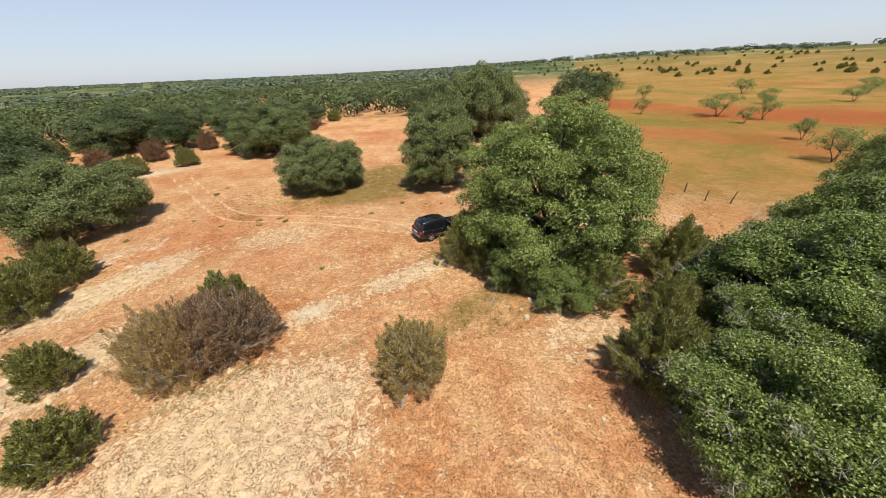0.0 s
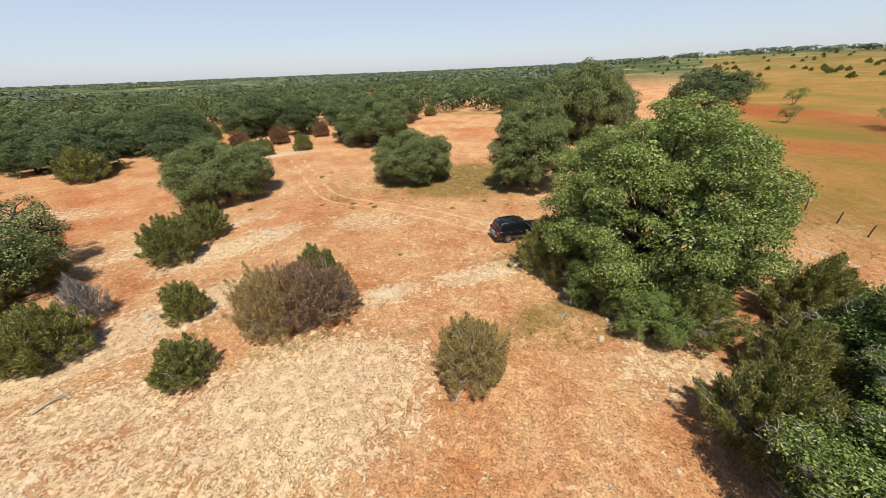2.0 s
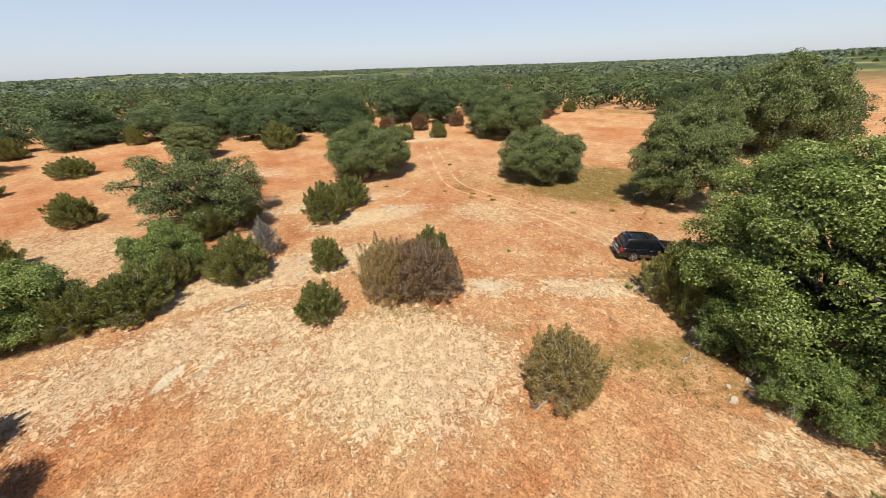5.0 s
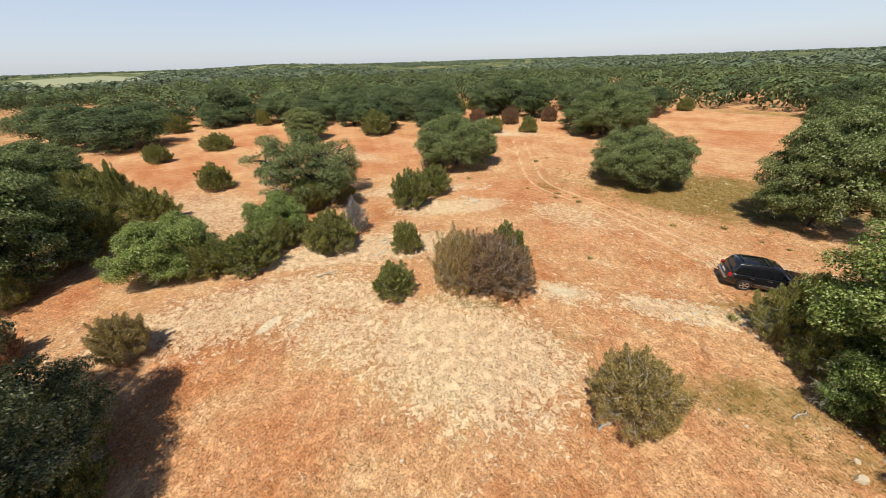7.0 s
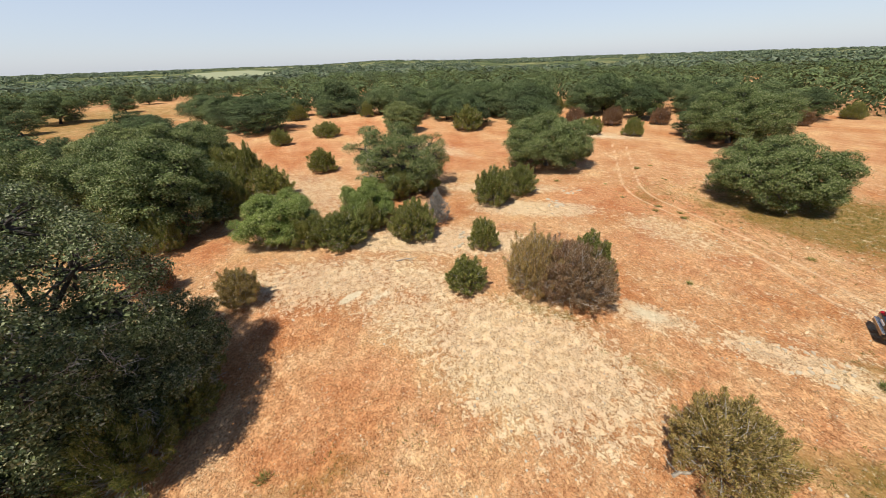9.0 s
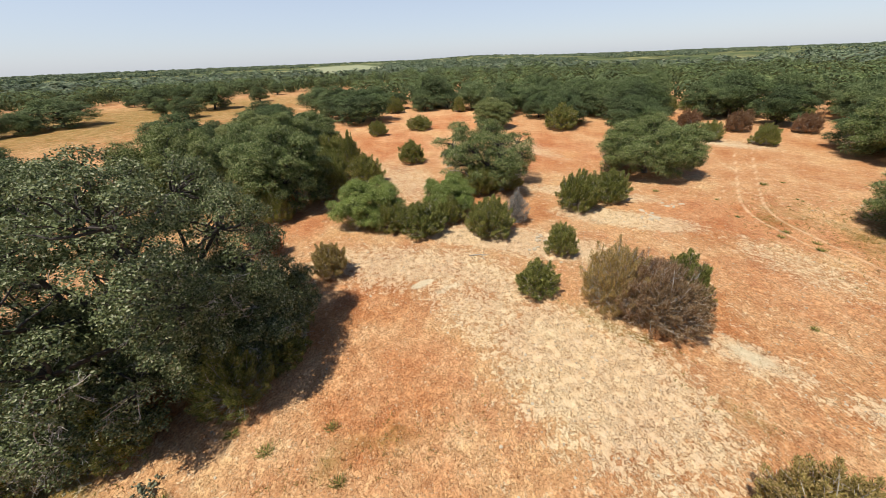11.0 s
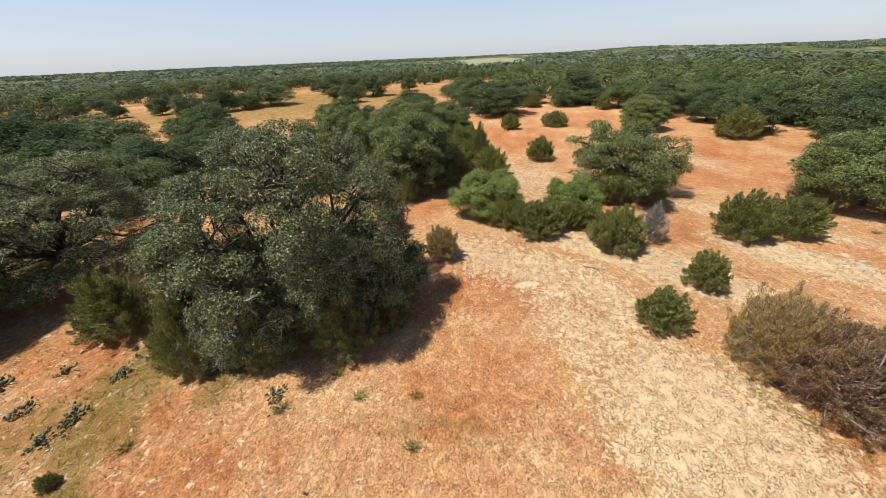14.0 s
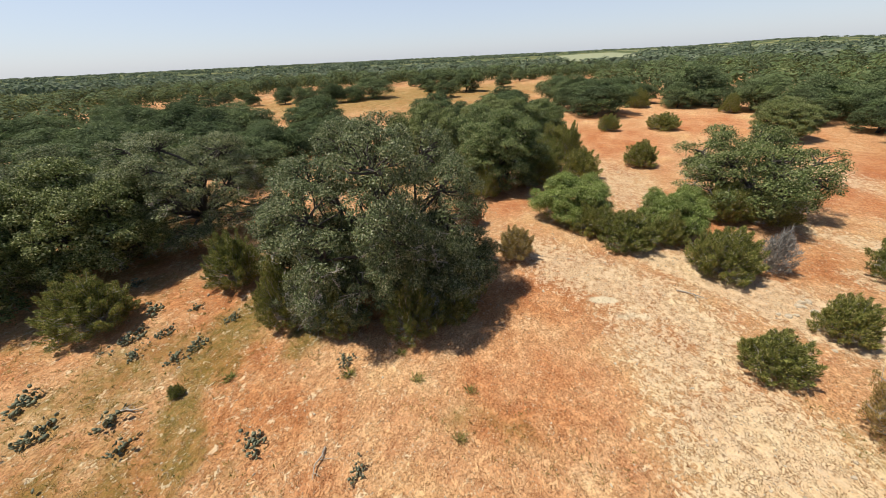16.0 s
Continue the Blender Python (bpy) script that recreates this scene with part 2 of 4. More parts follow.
    links.new(noise_tex(nodes, links, 0.045, 6, 0.7, at, 0.6), pr.inputs[0])
    blades = ramp(nodes, ((0.3, (0.66, 0.66, 0.55)), (0.6, (1.08, 1.05, 1.0))))
    links.new(noise_tex(nodes, links, 1.3, 6, 0.8, at), blades.inputs[0])
    soil = mixed(nodes, links, sums(nodes, links, "MULTIPLY", field("pasture"), 0.85), soil, mixed(nodes, links, 1.0, pr.outputs[0], blades.outputs[0], "MULTIPLY"))
    # red bare earth
    red_f = step(sums(nodes, links, "ADD", field("red"), sums(nodes, links, "MULTIPLY_ADD", noise_tex(nodes, links, 0.035, 7, 0.75, at), 1.1)), 0.78, 1.16)
    soil = mixed(nodes, links, sums(nodes, links, "MULTIPLY", red_f, 0.85), soil, (0.36, 0.085, 0.022))
    # limestone flakes: a lace of pale chips that closes up where the field is strong
    flakes, blotch = None, noise_tex(nodes, links, 1.1, 4, 0.65, at)
    for scale, low, gain in ((6.0, 0.645, 0.27), (12.0, 0.615, 0.24)):
        lace = noise_tex(nodes, links, scale, 3.0, 0.62, at, 0.7)
        patchy = sums(nodes, links, "MULTIPLY_ADD", blotch, 0.24)
        patchy.node.inputs[2].default_value = -0.12
        spread = sums(nodes, links, "ADD", sums(nodes, links, "MULTIPLY", field("white"), gain), patchy)
        rich = sums(nodes, links, "ADD", lace, spread)
        f = step(rich, low, low + 0.05)
        flakes = f if flakes is None else sums(nodes, links, "MAXIMUM", flakes, f)
    plate = step(sums(nodes, links, "ADD", sums(nodes, links, "ADD", sums(nodes, links, "MULTIPLY", lot, 0.5), sums(nodes, links, "MULTIPLY", blotch, 0.9)), sums(nodes, links, "MULTIPLY", field("white"), 1.3)), 1.06, 1.16)
    flakes = sums(nodes, links, "MULTIPLY", sums(nodes, links, "MAXIMUM", sums(nodes, links, "MULTIPLY", flakes, 0.8), plate), sums(nodes, links, "MULTIPLY_ADD", gap, 0.55))
    flakes.node.inputs[2].default_value = 0.45
    pale = ramp(nodes, ((0.3, (0.70, 0.52, 0.30)), (0.5, (0.82, 0.68, 0.43)), (0.75, (0.86, 0.77, 0.55))))
    links.new(noise_tex(nodes, links, 2.2, 5, 0.75, at), pale.inputs[0])
    colour = mixed(nodes, links, sums(nodes, links, "MULTIPLY", flakes, 0.97), soil, pale.outputs[0])
    # caliche: smooth pale bare patches and wheel tracks
    bare = step(sums(nodes, links, "ADD", field("bare"), sums(nodes, links, "MULTIPLY_ADD", noise_tex(nodes, links, 1.6, 5, 0.7, at), 0.6)), 0.6, 0.95)
    colour = mixed(nodes, links, sums(nodes, links, "MULTIPLY", bare, 0.8), colour, (0.76, 0.64, 0.42))
    track = step(sums(nodes, links, "MULTIPLY", field("track"), sums(nodes, links, "ADD", noise_tex(nodes, links, 0.7, 5, 0.7, at), 0.4)), 0.3, 0.95)
    colour = mixed(nodes, links, sums(nodes, links, "MULTIPLY", track, 0.9), colour, (0.80, 0.56, 0.33))
    # distant scrub and fields
    far = field("far")
    fr = ramp(nodes, ((0.35, (0.05, 0.075, 0.025)), (0.5, (0.09, 0.11, 0.04)), (0.62, (0.30, 0.27, 0.11)), (0.8, (0.45, 0.38, 0.18))))
    links.new(noise_tex(nodes, links, 0.012, 6, 0.7, at), fr.inputs[0])
    colour = mixed(nodes, links, far, colour, fr.outputs[0])
    colour = mixed(nodes, links, step(field("meadow"), 0.3, 0.6), colour, (0.30, 0.31, 0.18))
    links.new(colour, b.inputs["Base Color"])
    bp = nodes.new("ShaderNodeBump")
    bp.inputs["Strength"].default_value, bp.inputs["Distance"].default_value = 1.0, 0.07
    links.new(sums(nodes, links, "ADD", sums(nodes, links, "ADD", grain, sums(nodes, links, "MULTIPLY", flakes, 0.6)), sums(nodes, links, "MULTIPLY", gap, 0.4)), bp.inputs["Height"])
    links.new(bp.outputs[0], b.inputs["Normal"])
    return m


RANGELAND = ground_material()


# ---- mesh helpers ----
def quick_mesh(name, verts, faces, smooth=False):
    """A mesh from an array of points and an array of equal-sided faces."""
    verts, faces = np.asarray(verts, np.float32), np.asarray(faces, np.int32)
    k = faces.shape[1]
    me = bpy.data.meshes.new(name)
    me.vertices.add(len(verts))
    me.vertices.foreach_set("co", verts.ravel())
    me.loops.add(faces.size)
    me.loops.foreach_set("vertex_index", faces.ravel())
    me.polygons.add(len(faces))
    me.polygons.foreach_set("loop_start", np.arange(len(faces), dtype=np.int32) * k)
    me.polygons.foreach_set("use_smooth", np.full(len(faces), smooth))
    me.update(calc_edges=True)
    return me


def hang(name, me, mat, parent=None, label=""):
    ob = new(name, me)
    if mat and not me.materials:
        me.materials.append(mat)
    if parent:
        ob.parent = parent
    if label:
        ob["label"] = label
    return ob


def part(name, bm, mat, parent, label=""):
    me = bpy.data.meshes.new(name)
    bm.to_mesh(me)
    bm.free()
    return hang(name, me, mat, parent, label)


class Tubes:
    """Collects tapered tubes along bent lines into one set of quads."""

    def __init__(self, sides=6):
        self.v, self.f, self.n, self.sides = [], [], 0, sides

    def add(self, points, radii):
        points, k = np.asarray(points, float), self.sides
        a = np.linspace(0, 2 * np.pi, k, endpoint=False)
        for i, (p, r) in enumerate(zip(points, radii)):
            d = points[min(i + 1, len(points) - 1)] - points[max(i - 1, 0)]
            d = d / (np.linalg.norm(d) + 1e-9)
            s = np.cross(d, (0.31, 0.9, 0.1) if abs(d[2]) > 0.8 else (0, 0, 1))
            s /= np.linalg.norm(s) + 1e-9
            u = np.cross(d, s)
            self.v.append(p + r * (np.cos(a)[:, None] * s + np.sin(a)[:, None] * u))
            if i:
                b0, b1 = self.n + (i - 1) * k, self.n + i * k
                for j in range(k):
                    self.f.append((b0 + j, b0 + (j + 1) % k, b1 + (j + 1) % k, b1 + j))
        self.n += len(points) * k

    def mesh(self, name):
        return quick_mesh(name, np.concatenate(self.v), self.f, True)


def unit(v):
    return v / (np.linalg.norm(v, axis=-1, keepdims=True) + 1e-9)


def limb(tubes, rng, a, b, r0, r1, sag=0.12, steps=5):
    """A bent limb from a to b."""
    a, b = np.asarray(a, float), np.asarray(b, float)
    t = np.linspace(0, 1, steps)[:, None]
    length = np.linalg.norm(b - a)
    bend = rng.normal(0, sag * length, 3)
    wiggle = rng.normal(0, 0.035 * length, (steps, 3)) * np.sin(t * np.pi)
    pts = a + (b - a) * t + bend * np.sin(t * np.pi) + wiggle
    tubes.add(pts, r0 + (r1 - r0) * t[:, 0])


# ---- plants ----
def lobes_of(rng, w, h, majors, count, low, size, flat=0.85, big=0.2):
    """Large boughs spread over a dome that reaches low, and small clumps over each bough."""
    rings = ((1, 0.95), (5, 0.72), (8, 0.35), (9, -0.2), (10, -0.85))
    share = majors / sum(k for k, _ in rings)
    d = [(0, 0, 1.0)]
    for k, z in rings[1:]:
        k = max(3, round(k * share))
        for a in np.arange(k) / k * 2 * np.pi + rng.uniform(0, 6):
            rr = math.sqrt(1 - z * z) if z > 0 else 1.0 if z > -0.5 else 0.92
            d.append((rr * math.cos(a), rr * math.sin(a), z))
    majors = len(d)
    d = np.array(d) + rng.normal(0, 0.1, (majors, 3))
    R = big * w * rng.uniform(0.8, 1.2, majors)
    half = h * (1 - low) / 2
    Rz = np.minimum(R * flat, half * 0.6)
    c = d * np.stack([w / 2 - R, w / 2 - R, half - Rz], 1) * rng.uniform(0.85, 1.0, majors)[:, None]
    c[:, 2] += h * low + half
    C, RR = np.concatenate([c, [[0, 0, h * low + half * 1.05]]]), np.concatenate([np.stack([R, R, Rz], 1), [[w * 0.24, w * 0.24, half * 0.6]]])
    k = rng.integers(0, len(C), count)
    d = unit(rng.normal(0, 1, (count, 3)) + unit(C[k] - np.array([0, 0, h * 0.35])) * 0.6)
    p = C[k] + d * RR[k] * rng.uniform(0.7, 0.95, count)[:, None]
    keep = np.ones(count, bool)
    for j in range(len(C)):
        keep &= ~((((p - C[j]) / RR[j]) ** 2).sum(1) < 0.4) | (k == j)
    p = p[keep]
    r = size * w * rng.uniform(0.55, 1.35, len(p))
    p[:, 2] = np.maximum(p[:, 2], r * 0.5)
    return C, RR, p, np.stack([r, r, r * 0.68], 1)


def scatter(rng, c, r, n, per, spread, cores=None):
    """Leaf points in small tufts over the clumps, with the outward way of each."""
    m = max(1, int(n / per * 1.6))
    area = r[:, 0] * r[:, 2]
    k = rng.choice(len(c), m, p=area / area.sum())
    d = unit(rng.normal(0, 1, (m, 3)) + np.array([0, 0, 0.3]))
    p = c[k] + d * r[k] * rng.uniform(0.7, 1.07, m)[:, None]
    keep = np.ones(m, bool)
    for j in range(len(c)):
        keep &= ~(((((p - c[j]) / r[j]) ** 2).sum(1) < 0.35) & (k != j))
    if cores is not None:
        for q, s in zip(*cores):
            keep &= ~((((p - q) / s) ** 2).sum(1) < 0.3)
    keep &= (d[:, 2] > -0.2) | (rng.random(m) < 0.22)
    p, d = p[keep], d[keep]
    idx = rng.integers(0, len(p), n)
    return p[idx] + rng.normal(0, spread, (n, 3)) * np.array([1, 1, 0.7]), d[idx]


def leaves(rng, p, d, size, lean=0.62):
    """One pointed leaf blade (two triangles) at each point."""
    n = len(p)
    nrm = unit(d + rng.normal(0, lean, (n, 3)) + np.array([0, 0, 0.35]))
    t = unit(np.cross(nrm, rng.normal(0, 1, (n, 3))))
    b = np.cross(nrm, t)
    s = (size * rng.uniform(0.6, 1.35, n))[:, None]
    v = np.stack([p - t * s * 0.55, p + b * s * 0.33 + nrm * s * 0.06, p + t * s * 0.55, p - b * s * 0.33 + nrm * s * 0.06], 1)
    v[:, :, 2] = np.maximum(v[:, :, 2], 0.02)
    return v.reshape(-1, 3), np.arange(4 * n).reshape(-1, 4)


def slivers(rng, p, d, length, width, rise=0.4):
    """One narrow upward spray (a triangle) at each point."""
    n = len(p)
    t = unit(d * 0.75 + rng.normal(0, 0.38, (n, 3)) + np.array([0, 0, rise]))
    b = unit(np.cross(t, rng.normal(0, 1, (n, 3))))
    ln, wd = (length * rng.uniform(0.5, 1.4, n))[:, None], (width * rng.uniform(0.7, 1.3, n))[:, None]
    v = np.stack([p - b * wd, p + b * wd, p + t * ln], 1)
    v[:, :, 2] = np.maximum(v[:, :, 2], 0.02)
    return v.reshape(-1, 3), np.arange(3 * n).reshape(-1, 3)


def oak(seed, w, h, n, leaf, majors=11, count=110, low=0.02, size=0.075, mat=None, bark=None, twigs=2, trunk=0.026, big=0.2, fill=0.2, bare=0):
    rng = np.random.default_rng(seed)
    top = new("oak_tree")
    C, R, c, r = lobes_of(rng, w, h, majors, count, low, size, 0.85, big)
    p, d = scatter(rng, c, r, n, 4, leaf * 1.1, (C, R))
    inside, way = scatter(rng, C, R * 0.66, int(n * fill * 1.4), 8, leaf * 1.5)
    p, d = np.concatenate([p, inside]), np.concatenate([d, way])
    grown = leaf * np.where(np.arange(len(p)) < n, 1.0, 1.6)
    hang("crown", quick_mesh("oak_crown", *leaves(rng, p, d, grown)), mat or OAK_LEAF, top)
    tubes = Tubes(6)
    r0 = trunk * w
    fork = np.array([rng.normal(0, 0.03 * w), rng.normal(0, 0.03 * w), h * 0.2])
    tubes.add([(0, 0, -0.3), (0, 0, 0.1), fork * 0.5, fork], [r0 * 1.7, r0 * 1.25, r0, r0 * 0.95])
    for q, s in zip(C, R):
        limb(tubes, rng, fork, q, r0 * 0.6, r0 * 0.26)
    for q, s in zip(c, r):
        e = C[np.argmin(((C - q) ** 2).sum(1))]
        limb(tubes, rng, e, q, r0 * 0.22, r0 * 0.07)
        for _ in range(twigs):
            limb(tubes, rng, q, q + unit(rng.normal(0, 1, 3) + (0, 0, 0.2)) * s * 1.1, r0 * 0.06, r0 * 0.02, 0.15, 4)
    hang("trunk", tubes.mesh("oak_trunk"), bark or BARK, top)
    if bare:
        sprays = Tubes(3)
        for q in c[np.argsort(c[:, 2] + rng.uniform(0, 0.8 * h, len(c)))[:bare]]:
            a = q * np.array([0.97, 0.97, 0.99])
            for _ in range(4):
                e = a + unit(unit(q - fork) * 0.8 + rng.normal(0, 0.6, 3)) * rng.uniform(0.45, 1.05)
                limb(sprays, rng, a, e, 0.022, 0.009, 0.12, 5)
                for _ in range(4):
                    m = a + (e - a) * rng.uniform(0.3, 0.95)
                    limb(sprays, rng, m, m + unit((e - a) * 0.5 + rng.normal(0, 0.7, 3)) * rng.uniform(0.2, 0.5), 0.011, 0.005, 0.12, 3)
        tagged(hang("dead_twig", sprays.mesh("oak_dead_twigs"), PALE_TWIG, top), "spray of bare pale grey twigs", kind="stuff")
    return top


def cedar(seed, w, h, n, length=0.26, width=0.045, plumes=26, mat=None, name="juniper_shrub", low=0.02, round_top=0.5, ragged=0.2, bark=None, sprigs=2):
    """A many-stemmed juniper: pointed feathery plumes at the ends of its branches, with gaps that show the grey stems."""
    rng = np.random.default_rng(seed)
    top = new(name)
    k = plumes * (6 if sprigs else 2)
    a = np.arange(k) * 2.39996 + rng.uniform(0, 0.6, k)
    z = np.linspace(-0.8, 0.98, k) + rng.normal(0, 0.05, k)
    z = np.clip(z, -0.95, 1.0)
    out = np.where(z > 0, np.sqrt(1 - z * z * 0.98) * (1 - (1 - round_top) * np.maximum(z, 0)), 1 - 0.22 * z * z)
    # a few low waves make the outline uneven
    wave = 1 + ragged * 0.55 * np.sin(a * 2 + rng.uniform(0, 6)) * np.sin(z * 3 + rng.uniform(0, 6)) + ragged * 0.35 * np.sin(a * 5 + z * 7 + rng.uniform(0, 6))
    grow = wave * rng.uniform(1 - ragged, 1.06, k)
    mid = h * (0.40 + low * 0.5)
    tip = np.stack([np.cos(a) * out * grow * w * 0.5, np.sin(a) * out * grow * w * 0.5, mid + z * np.where(z > 0, (h - mid) * grow, mid - h * low - 0.12)], 1)
    foot = tip * np.array([0.35, 0.35, 0.0]) + np.stack([np.zeros(k), np.zeros(k), tip[:, 2] * rng.uniform(0.1, 0.4, k)], 1)
    way = unit(unit(tip - foot) + np.array([0, 0, 0.35]))
    reach = np.linalg.norm(tip - foot, axis=1)
    j = rng.choice(k, n, p=reach / reach.sum())
    s = rng.beta(1.2, 1.7, n)
    plume = reach[j] * rng.uniform(0.35, 0.6, k)[j]
    fat = 0.062 * w * rng.uniform(0.7, 1.3, k)[j] * np.sqrt(np.clip(s, 0.02, 1)) * 1.1 + 0.01
    d = rng.normal(0, 1, (n, 3))
    d = unit(d - way[j] * (d * way[j]).sum(1)[:, None])
    p = tip[j] - way[j] * (s * plume)[:, None] + d * (fat * np.sqrt(rng.random(n)))[:, None]
    # coarser growth deep inside closes the heart of the bush
    core = n // 9
    q = unit(rng.normal(0, 1, (core, 3))) * rng.uniform(0.35, 0.72, core)[:, None] * np.array([w * 0.5 * min(1, round_top + 0.2), w * 0.5 * min(1, round_top + 0.2), h * 0.46]) + np.array([0, 0, h * 0.47])
    p, d2 = np.concatenate([p, q]), np.concatenate([unit(way[j] + d * 0.55), unit(q - np.array([0, 0, h * 0.3]))])
    wide = width * np.where(np.arange(n + core) < n, 1.0, 3.2)
    hang("crown", quick_mesh("juniper_crown", *slivers(rng, p, d2, length, wide)), mat or CEDAR_LEAF, top)
    tubes = Tubes(4 if sprigs else 3)
    r0 = 0.008 * w
    for q in range(0, k, 1 if sprigs else 4):
        limb(tubes, rng, foot[q] * np.array([0.15, 0.15, 0.5]), tip[q] - way[q] * 0.12, r0, r0 * 0.3, 0.05)
        for _ in range(sprigs):
            m = foot[q] + (tip[q] - foot[q]) * rng.uniform(0.4, 0.8)
            limb(tubes, rng, m, m + unit(way[q] + rng.normal(0, 0.6, 3)) * 0.13 * w * rng.uniform(0.5, 1.2), r0 * 0.4, r0 * 0.15, 0.1, 3)
    hang("trunk", tubes.mesh("juniper_stems"), bark or (PALE_TWIG if sprigs else BARK), top)
    return top


def mesquite(seed, w, h, n):
    """A thin, flat-topped, feathery small tree on a short forked trunk."""
    rng = np.random.default_rng(seed)
    top = new("mesquite_tree")
    _, _, c, r = lobes_of(rng, w, h, 14, 46, 0.25, 0.12, 0.6)
    p, d = scatter(rng, c, r, n, 6, 0.22)
    hang("crown", quick_mesh("mesquite_crown", *leaves(rng, p, d, 0.17)), MESQUITE_LEAF, top)
    tubes = Tubes(5)
    forks = [np.array([math.cos(a) * w * 0.12, math.sin(a) * w * 0.12, h * 0.34]) for a in (0.4, 2.4, 4.6)]
    for f in forks:
        limb(tubes, rng, (0, 0, -0.2), f, 0.012 * w, 0.008 * w, 0.08)
    for q in c:
        limb(tubes, rng, min(forks, key=lambda f: ((f - q) ** 2).sum()), q, 0.006 * w, 0.002 * w, 0.1)
    hang("trunk", tubes.mesh("mesquite_trunk"), DARK_BARK, top)
    return top


KINDS = {}


def plant(kind, x, y, w, h, label, category="tree", group="", turn=None):
    """Places a plant of that kind, scaled to its width and height; the first of a kind is the one that was built."""
    spread, tall, made, builder = KINDS[kind]
    if turn is None:
        turn = (x * 37.1 + y * 59.7) % 360
    m = pose(x, y, ground_z(x, y), 0, 0, turn) @ Matrix.Diagonal((w / spread, w / spread, h / tall, 1))
    if made is None:
        made = builder()
        KINDS[kind] = (spread, tall, made, builder)
        made.matrix_basis = m
        ob = made
    else:
        ob = copy_thing(made, m)
        ob.matrix_basis = m
    return tagged(ob, label, category, group)


def kind(name, w, h, builder):
    KINDS[name] = (w, h, None, lambda: builder(w, h))


kind("oak_a", 12.8, 11.0, lambda w, h: oak(11, w, h, 190000, 0.1, 30, 430, 0.0, 0.05, OAK_LEAF_BRIGHT, BARK, 1, 0.022, 0.165, 0.16, 0))
kind("oak_b", 13.6, 11.0, lambda w, h: oak(12, w, h, 170000, 0.095, 26, 480, 0.0, 0.042, OAK_LEAF_GREY, DARK_BARK, 1, 0.021, 0.14, 0.04, 140))
kind("oak_c", 8.0, 6.0, lambda w, h: oak(13, w, h, 75000, 0.092, 18, 260, 0.0, 0.062, OAK_LEAF_BRIGHT, BARK, 1, 0.022, 0.17, 0.16, 120))
kind("oak_d", 11.5, 6.5, lambda w, h: oak(14, w, h, 85000, 0.115, 24, 260, 0.0, 0.06, OAK_LEAF, BARK, 1, 0.022, 0.18, 0.16, 20))
kind("oak_e", 11.5, 7.2, lambda w, h: oak(15, w, h, 52000, 0.12, 20, 220, 0.02, 0.056, OAK_LEAF, DARK_BARK, 1, 0.026, 0.17, 0.06, 40))
kind("oak_g", 9.0, 5.6, lambda w, h: oak(18, w, h, 75000, 0.09, 22, 300, 0.0, 0.053, OAK_LEAF_GREY, DARK_BARK, 1, 0.016, 0.16, 0.14, 60))
kind("oak_f", 9.5, 8.5, lambda w, h: oak(16, w, h, 76000, 0.12, 24, 240, 0.0, 0.064, OAK_LEAF, DARK_BARK, 1, 0.022, 0.18, 0.16, 16))
kind("oak_shrub", 6.5, 4.0, lambda w, h: oak(17, w, h, 52000, 0.09, 18, 160, 0.0, 0.074, OAK_LEAF_BRIGHT, BARK, 1, 0.022, 0.18, 0.16, 24))
for j in range(4):
    kind("wood_oak_%d" % j, 9.0, 7.0, lambda w, h, j=j: oak(30 + j, w, h, 19000, 0.165, 16, 100, 0.0, 0.098, WOOD_LEAF, DARK_BARK, 0, 0.022, 0.2, 0.2))
kind("cedar_a", 3.4, 3.3, lambda w, h: cedar(21, w, h, 30000, 0.11, 0.017, 34, CEDAR_OLIVE, "juniper_tree", 0.12, 0.8, 0.26))
kind("cedar_b", 2.7, 2.4, lambda w, h: cedar(22, w, h, 16000, 0.12, 0.02, 24, CEDAR_LEAF, "juniper_shrub", 0.02, 0.75, 0.3))
kind("cedar_c", 4.2, 3.4, lambda w, h: cedar(23, w, h, 26000, 0.15, 0.025, 34, CEDAR_LEAF, "juniper_shrub", 0.02, 0.8, 0.28))
kind("cedar_d", 4.6, 4.6, lambda w, h: cedar(24, w, h, 36000, 0.15, 0.021, 34, CEDAR_LEAF, "juniper_tree", 0.03, 0.45, 0.32))
kind("cedar_far", 4.0, 3.3, lambda w, h: cedar(25, w, h, 1300, 0.5, 0.17, 14, sprigs=0))
kind("olive_a", 4.6, 3.6, lambda w, h: cedar(29, w, h, 40000, 0.115, 0.016, 44, CEDAR_OLIVE, "withered_shrub", 0.0, 0.85, 0.28))
kind("brown_a", 4.6, 3.6, lambda w, h: cedar(26, w, h, 42000, 0.115, 0.016, 44, BROWN_LEAF, "withered_shrub", 0.0, 0.9, 0.26))
kind("red_a", 2.8, 2.6, lambda w, h: cedar(27, w, h, 9000, 0.16, 0.024, 24, RED_LEAF, "withered_shrub", 0.02, 0.88, 0.28))
kind("grey_a", 2.4, 2.6, lambda w, h: cedar(28, w, h, 2600, 0.25, 0.018, 20, GREY_LEAF, "leafless_shrub", 0.02, 0.6))
kind("mesquite_a", 6.0, 4.2, lambda w, h: mesquite(41, w, h, 3000))


# ---- the ground ----
def lump(x, y, cx, cy, rx, ry, turn=0.0):
    """A soft-edged oval patch, 1 in its middle."""
    c, s = math.cos(radians(turn)), math.sin(radians(turn))
    u, v = ((x - cx) * c + (y - cy) * s) / rx, ((y - cy) * c - (x - cx) * s) / ry
    return np.exp(-1.2 * (u * u + v * v) ** 1.5)


